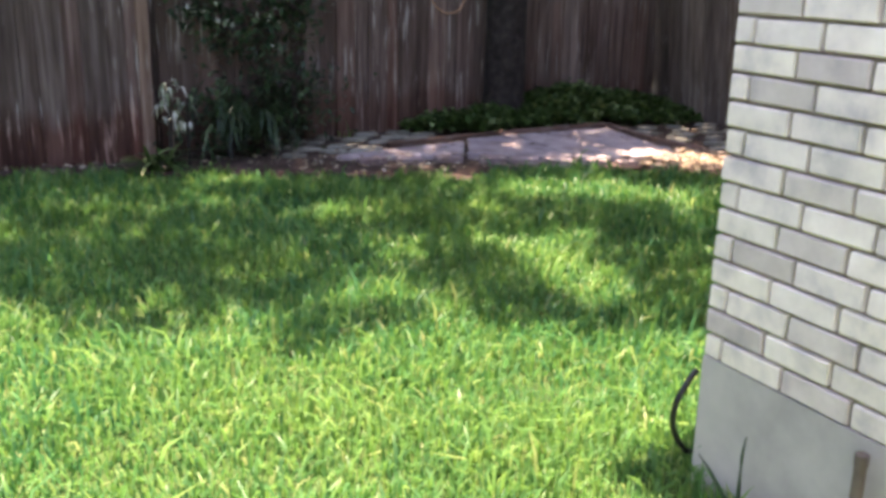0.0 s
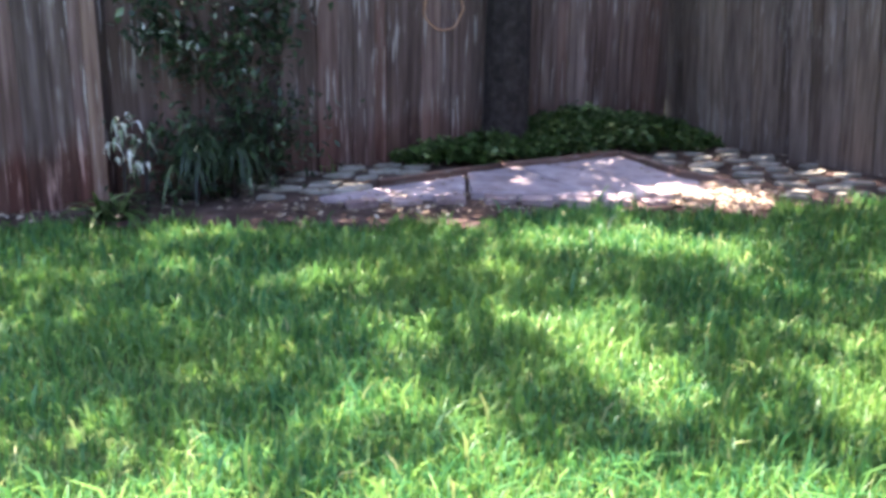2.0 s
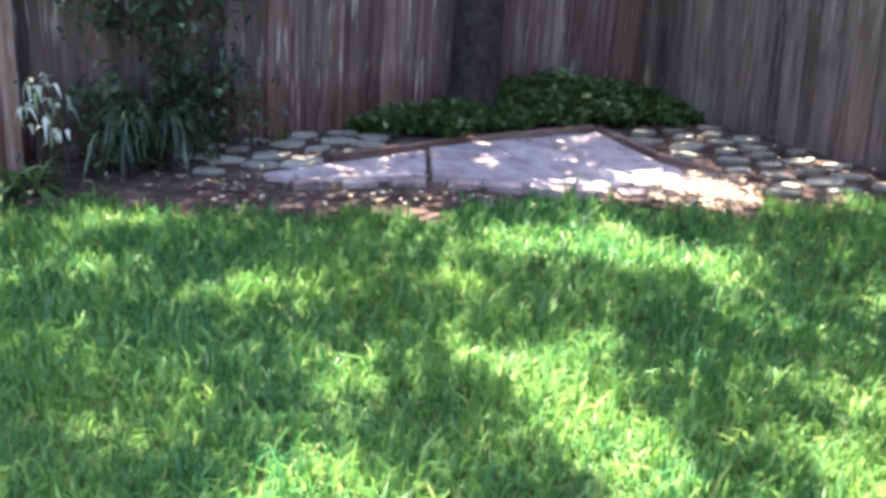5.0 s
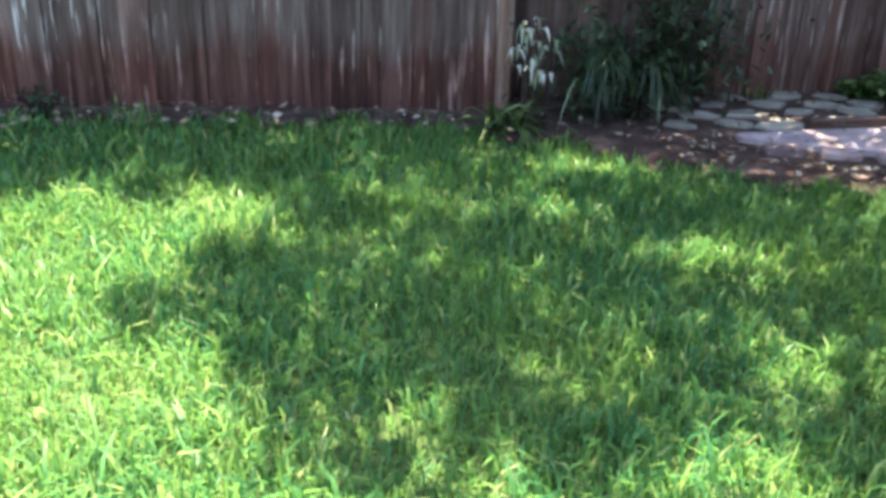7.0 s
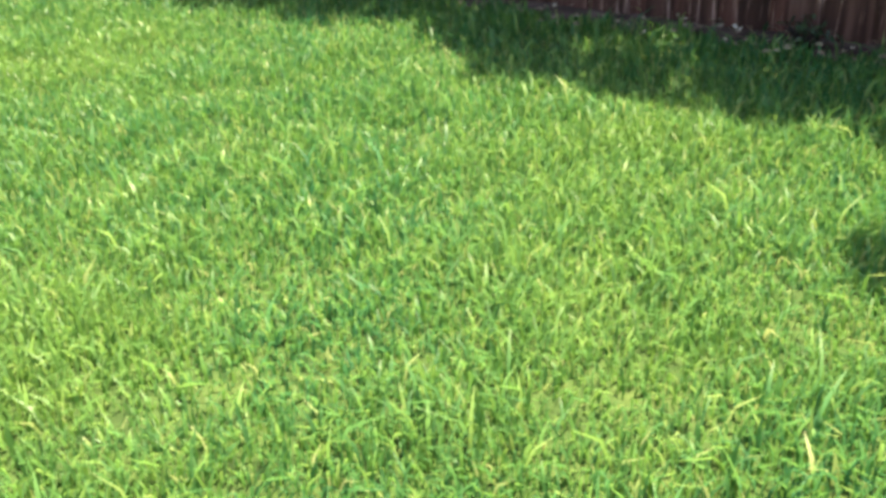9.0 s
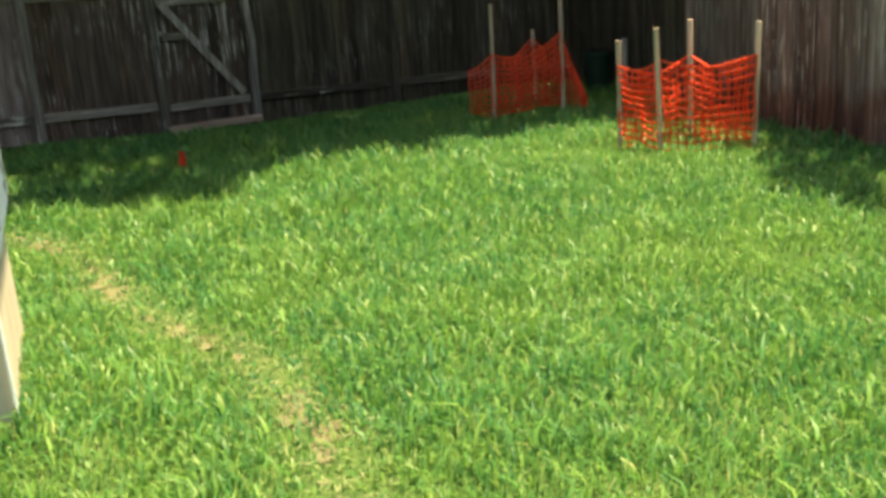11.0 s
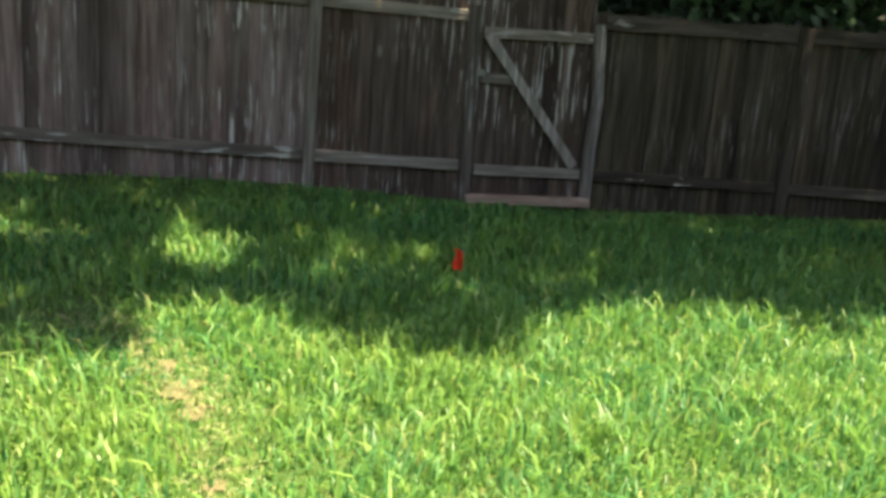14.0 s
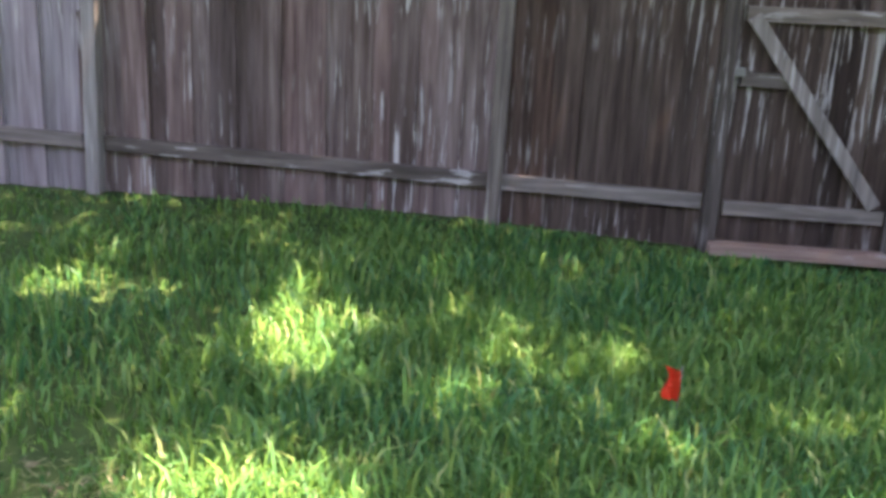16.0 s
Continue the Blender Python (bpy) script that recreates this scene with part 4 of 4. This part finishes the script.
def strap_plant(name, x, y, n, length, width, mat, label, seed, spread=0.9, stalk=0.0, droop=0.95):
    """Arching strap leaves from one crown, or hanging from a stalk; each leaf is a bent folded blade."""
    g = np.random.default_rng(seed)
    vs, fs = [], []
    for k in range(n):
        a = g.uniform(0, math.tau)
        L, W = length * g.uniform(0.6, 1.2), width * g.uniform(0.7, 1.2)
        rise, out = g.uniform(0.5, 1.0), g.uniform(0.25, spread)
        z0 = stalk * g.uniform(0.55, 1.0)
        ca0, sa0 = math.cos(a), math.sin(a)
        o = len(vs)
        bx, by = g.normal(0, 0.04, 2)
        for j in range(6):
            t = j / 5
            w0 = W * math.sin(math.pi * min(0.98, 0.12 + 0.86 * t)) / 2
            h = L * (rise * t - droop * rise * t ** 2.0 * (out if not stalk else 1.7))
            c = (bx + out * L * t * ca0, by + out * L * t * sa0, max(0.01, z0 + h))
            vs += [(c[0] - sa0 * w0, c[1] + ca0 * w0, c[2] + w0 * 0.4), c, (c[0] + sa0 * w0, c[1] - ca0 * w0, c[2] + w0 * 0.4)]
        for j in range(5):
            for q in (0, 1):
                i0 = o + 3 * j + q
                fs += [(i0, i0 + 1, i0 + 4), (i0, i0 + 4, i0 + 3)]
    b = empty(name, pose(x, y, float(ground_z(x, y))), label, "plant")
    child("leaves", sheet_mesh("leaves", np.array(vs), np.array(fs), mat), b)
    top = max(0.08, stalk * 0.95)
    part("stalk" if stalk else "crown_base", tube(bmesh.new(), [(0, 0, -0.02), (0.01, 0, top)], [0.014, 0.008] if stalk else [0.05, 0.03], 8), M_BARK, b)
    return b


strap_plant("strappy_plant", 1.28, 5.97, 150, 0.34, 0.015, M_SHRUB, "dark green plant with long drooping leaves", 31, 0.75, 0.42)
strap_plant("strappy_plant", 1.55, 6.05, 130, 0.32, 0.015, M_SHRUB, "dark green plant with long drooping leaves in shade", 32, 0.8, 0.34)


def dark_shrub(x, y, h, r, n, label, seed):
    g = np.random.default_rng(seed)
    b = empty("dark_shrub", pose(x, y, float(ground_z(x, y))), label, "shrub")
    for k in range(7):
        a = g.uniform(0, math.tau)
        part("stem", tube(bmesh.new(), [(0, 0, -0.02), (0.3 * r * math.cos(a), 0.15 * r * math.sin(a), h * 0.5), (0.7 * r * math.cos(a), 0.3 * r * math.sin(a), h * g.uniform(0.75, 1))], [0.012, 0.009, 0.004], 5), M_BARK, b)
    p = g.normal(0, 1, (n, 3)) * np.array([r * 0.5, r * 0.3, h * 0.27]) + np.array([0, 0, h * 0.5])
    p[:, 2] = np.abs(p[:, 2]) + 0.02
    p[:, 1] = np.minimum(p[:, 1], 6.48 - y)
    v, f = leaf_cloud(p, 0.08, 0.026, 0.5, 0.1, seed)
    child("leaves", sheet_mesh("leaves", v, f, M_SHRUB), b)


dark_shrub(1.32, 6.12, 0.52, 0.36, 800, "dark leafy bush behind the drooping plant", 53)
dark_shrub(1.82, 6.25, 0.72, 0.4, 900, "dark leafy shrub against the fence", 51)
dark_shrub(-1.75, 6.2, 0.14, 0.15, 80, "small green weed at the foot of the fence", 52)
strap_plant("variegated_plant", 0.84, 5.95, 26, 0.15, 0.022, M_PALE, "plant with drooping pale variegated leaves", 33, 0.7, 0.62)
strap_plant("variegated_plant", 0.98, 6.0, 8, 0.2, 0.03, M_PALE, "pale leaves on a short stalk", 37, 0.5, 0.5)
strap_plant("leafy_weed", 0.74, 5.9, 60, 0.40, 0.028, M_IVY, "low green weed with narrow leaves", 34, 0.8, 0.0, 1.3)


def vine():
    g = np.random.default_rng(44)
    b = empty("climbing_vine", pose(1.72, 6.38, 0), "dark leafy vine climbing the fence boards", "vine")
    tips = []
    for k in range(6):
        ex, ez = g.uniform(-0.6, 0.15), g.uniform(0.85, 1.8)
        part("stem", tube(bmesh.new(), [(0, 0, -0.02), (g.uniform(-0.08, 0.08), 0.05, 0.4), (ex * 0.5, 0.03, ez * 0.75), (ex, -0.02, ez)], [0.008, 0.006, 0.004, 0.002], 5), M_BARK, b)
        tips.append((ex, -0.06, ez))
    c = [np.array(t) for t in tips] + [np.array((g.uniform(-0.7, 0.32), -0.08, g.uniform(0.72, 1.8))) for _ in range(22)]
    pts = np.concatenate([p + g.normal(0, (0.12, 0.05, 0.10), (52, 3)) for p in c])
    pts[:, 1] = np.minimum(pts[:, 1], 0.1)
    v, f = leaf_cloud(pts, 0.075, 0.038, 0.45, 0.2, 45)
    child("leaves", sheet_mesh("leaves", v, f, M_SHRUB), b)
    # a few leaves coloured pale to paint bright glints on the vine
    up = np.array([p for p in pts if p[0] < 0.1])[::16] + np.array([0, -0.06, 0])
    v, f = leaf_cloud(up, 0.06, 0.026, 0.6, 0.2, 46)
    child("young_leaves", sheet_mesh("young_leaves", v, f, M_PALE), b, None, "pale leaves painting the glints on the vine")


vine()

# wire hoop hung on the fence
bm = bmesh.new()
loop = [(0.17 * math.cos(a * math.tau / 40), 0.0 + 0.012 * math.sin(a * 0.9), 0.17 * math.sin(a * math.tau / 40)) for a in range(41)]
tube(bm, loop, 0.0065, 6)
tagged(new("hose_hoop", mesh_of(bm, "hose_hoop", M_RING)), "thin copper coloured hoop hanging on the fence", "hoop").matrix_world = pose(3.40, 6.50, 1.16, 0, 0, 0)

# ---- house corner details ----
bm = bmesh.new()
hp = [(0.76 - 0.066 * math.sin(math.pi * k / 12) ** 0.9, 0.965 + 0.001 * k, 0.405 - 0.02 * k) for k in range(13)] + [(0.83, 1.0, 0.13), (0.96, 1.03, 0.11)]
tube(bm, hp, 0.0085, 8)
tagged(new("garden_hose", mesh_of(bm, "garden_hose", M_HOSE)), "black rubber hose curling round the house corner", "hose")
weed = empty("grass_weed", pose(0.66, 0.69, float(ground_z(0.66, 0.69))), "dark weed blades growing against the footing", "weed")
for pts in ([(0, 0.03, -0.02), (0.005, 0.02, 0.10), (0.015, 0.03, 0.2), (0.02, 0.028, 0.25)], [(0, 0.02, -0.02), (0.005, 0.06, 0.07), (0.015, 0.12, 0.115), (0.02, 0.17, 0.14)], [(0, -0.03, -0.02), (0.01, -0.04, 0.05), (0.01, -0.07, 0.1)]):
    part("blade", tube(bmesh.new(), pts, [0.006, 0.0055, 0.004, 0.001][:len(pts)], 4), M_SHRUB, weed)
bm = bmesh.new()
tube(bm, [(0, 0, -0.1), (0, 0, 0.42), (0, 0, 0.425), (0, 0, 0.45), (0, 0, 0.453)], [0.013, 0.013, 0.015, 0.015, 0.011], 14)
tagged(new("drain_pipe", mesh_of(bm, "drain_pipe", M_RUST)), "short brown pipe standing beside the footing", "pipe").matrix_world = pose(0.655, 0.40, 0)

# ---- gate side things ----
flag = empty("marker_flag", pose(-10.01, 2.206, float(ground_z(-10.01, 2.206)), 0, 0, 20), "small orange utility marker flag on a wire", "flag")
part("wire", tube(bmesh.new(), [(0, 0, -0.05), (0.004, 0, 0.12), (0.0, 0.003, 0.21)], 0.0022, 5), M_WIRE, flag)
bm = bmesh.new()
for j in range(7):
    z = 0.19 - j * 0.021
    for k in range(4):
        yk = -0.002 - k * 0.02 * (1 - 0.25 * math.sin(j))
        bm.verts.new((0.014 * math.sin(k * 1.9 + j * 0.5), yk, z + 0.006 * k))
bm.verts.ensure_lookup_table()
for j in range(6):
    for k in range(3):
        q = j * 4 + k
        bm.faces.new([bm.verts[n] for n in (q, q + 1, q + 5, q + 4)])
bmesh.ops.solidify(bm, geom=bm.faces[:], thickness=0.002)
part("pennant", bm, M_FLAGRED, flag, "crumpled orange plastic pennant")


def net_panel(p0, p1, z0, z1, bot0, bot1, sag, seed, cells=0.062):
    """Sagging plastic mesh between two stakes: crossing strands."""
    g = random.Random(seed)
    a, b = Vector((*p0, 0)), Vector((*p1, 0))
    L = (b - a).length
    nu, nv = max(4, int(L / cells)), 10
    side = (b - a).normalized().cross(Vector((0, 0, 1)))
    ph = g.uniform(0, 6)

    def at(u, t):
        top = z0 + (z1 - z0) * u - sag * math.sin(math.pi * u)
        bot = bot0 + (bot1 - bot0) * u
        p = a.lerp(b, u) + side * (0.05 * math.sin(u * 9 + ph) * math.sin(math.pi * u) * (1.2 - t) + 0.02 * math.sin(t * 8 + u * 5))
        return Vector((p.x, p.y, bot + (top - bot) * t))
    bm = bmesh.new()
    for j in range(nv + 1):
        tube(bm, [at(k / nu, j / nv) for k in range(nu + 1)], 0.011 if j in (0, nv) else 0.0085, 4)
    for k in range(nu + 1):
        tube(bm, [at(k / nu, j / 6) for j in range(7)], 0.007, 4)
    return bm


def safety_fence(stakes, panels, label):
    x, y = stakes[0][:2]
    e = empty("safety_fence", pose(x, y, float(ground_z(x, y))), label, "barrier", "orange barriers")
    for k, (sx, sy, h, lx, ly) in enumerate(stakes):
        part("stake", boxed(-0.018, 0.018, -0.012, 0.012, -0.2, h, bevel=0.002), M_STAKE, e, m=pose(sx - x, sy - y, 0, -ly, lx, 15 * k))
    for k, (i0, i1, z0, z1, b0, b1, sag) in enumerate(panels):
        p0 = stakes[i0][:2] if isinstance(i0, int) else i0
        p1 = stakes[i1][:2] if isinstance(i1, int) else i1
        part("net", net_panel((p0[0] - x, p0[1] - y), (p1[0] - x, p1[1] - y), z0, z1, b0, b1, sag, k), M_NET, e, "orange plastic mesh")


safety_fence([(-10.44, 5.45, 1.16, 0, 1), (-10.35, 6.22, 1.18, 0, 0.5), (-11.0, 6.25, 0.82, 0, 0)],
             [(0, 1, 0.66, 0.82, 0.05, 0.1, 0.14), (1, 2, 0.80, 0.72, 0.03, 0.03, 0.12), (2, 0, 0.72, 0.66, 0.03, 0.03, 0.1), ((-10.36, 6.23), (-10.25, 6.45), 0.75, 0.12, 0.02, 0.0, 0.0), ((-10.45, 5.43), (-10.62, 5.27), 0.64, 0.5, 0.02, 0.08, 0.03)], "orange mesh barrier on wooden stakes around a hole")
safety_fence([(-7.80, 5.60, 1.0, 0, -2), (-7.40, 6.20, 1.0, 0, 2), (-8.2, 6.2, 1.0, 0, 0), (-8.15, 5.45, 0.9, 0, 0)],
             [(0, 1, 0.75, 0.75, 0.03, 0.03, 0.08), (3, 0, 0.7, 0.75, 0.16, 0.03, 0.06), (1, 2, 0.75, 0.7, 0.03, 0.03, 0.1), (2, 3, 0.7, 0.7, 0.03, 0.03, 0.1)], "second orange mesh barrier on wooden stakes by the fence")

bin0 = empty("trash_can", pose(-11.4, 7.33, float(ground_z(-11.4, 7.33))), "dark green plastic trash can by the fence", "bin")
bm = bmesh.new()
tube(bm, [(0, 0, 0), (0, 0, 0.02), (0, 0, 0.41), (0, 0, 0.425), (0, 0, 0.44)], [0.12, 0.13, 0.155, 0.168, 0.168], 20)
part("body", bm, M_BIN, bin0)
bm = bmesh.new()
tube(bm, [(0, 0, 0.442), (0, 0, 0.465), (0, 0, 0.49)], [0.172, 0.16, 0.06], 20)
part("lid", bm, M_BIN, bin0)
post0 = empty("short_post", pose(-11.0, 7.44, float(ground_z(-11.0, 7.44)), 0, 0, 35), "short grey post with a block at its foot by the fence", "post")
part("shaft", boxed(-0.035, 0.035, -0.03, 0.03, -0.1, 0.63, bevel=0.004), M_POST, post0)
part("foot_block", boxed(-0.05, 0.075, -0.05, 0.05, -0.02, 0.07, bevel=0.006), M_PALEWOOD, post0, "pale block at the foot")

# ---- bricks ----
COURSE, FIRST = 0.0645, 0.472


def brick_mesh(length, seed):
    g = random.Random(seed)
    bm = boxed(0.0, 0.05, -length, 0.0, 0.0, COURSE - 0.0095, bevel=0.0035)
    for v in bm.verts:
        v.co += Vector((g.uniform(-0.0015, 0.0015), g.uniform(-0.002, 0.002), g.uniform(-0.0015, 0.0015)))
    return mesh_of(bm, "brick", M_BRICK)


full = [brick_mesh(0.187, k) for k in range(4)]
short = [brick_mesh(0.054, 10 + k) for k in range(2)]
rb = random.Random(3)
for row in range(32):
    z = FIRST + row * COURSE
    y = 0.0
    if row % 2 == 0:
        child("brick", rb.choice(short), wing, pose(rb.uniform(-0.002, 0.002), 0, z))
        y = -0.063
    while y > -1.9:
        child("brick", rb.choice(full), wing, pose(rb.uniform(-0.002, 0.002), y, z))
        y -= 0.197
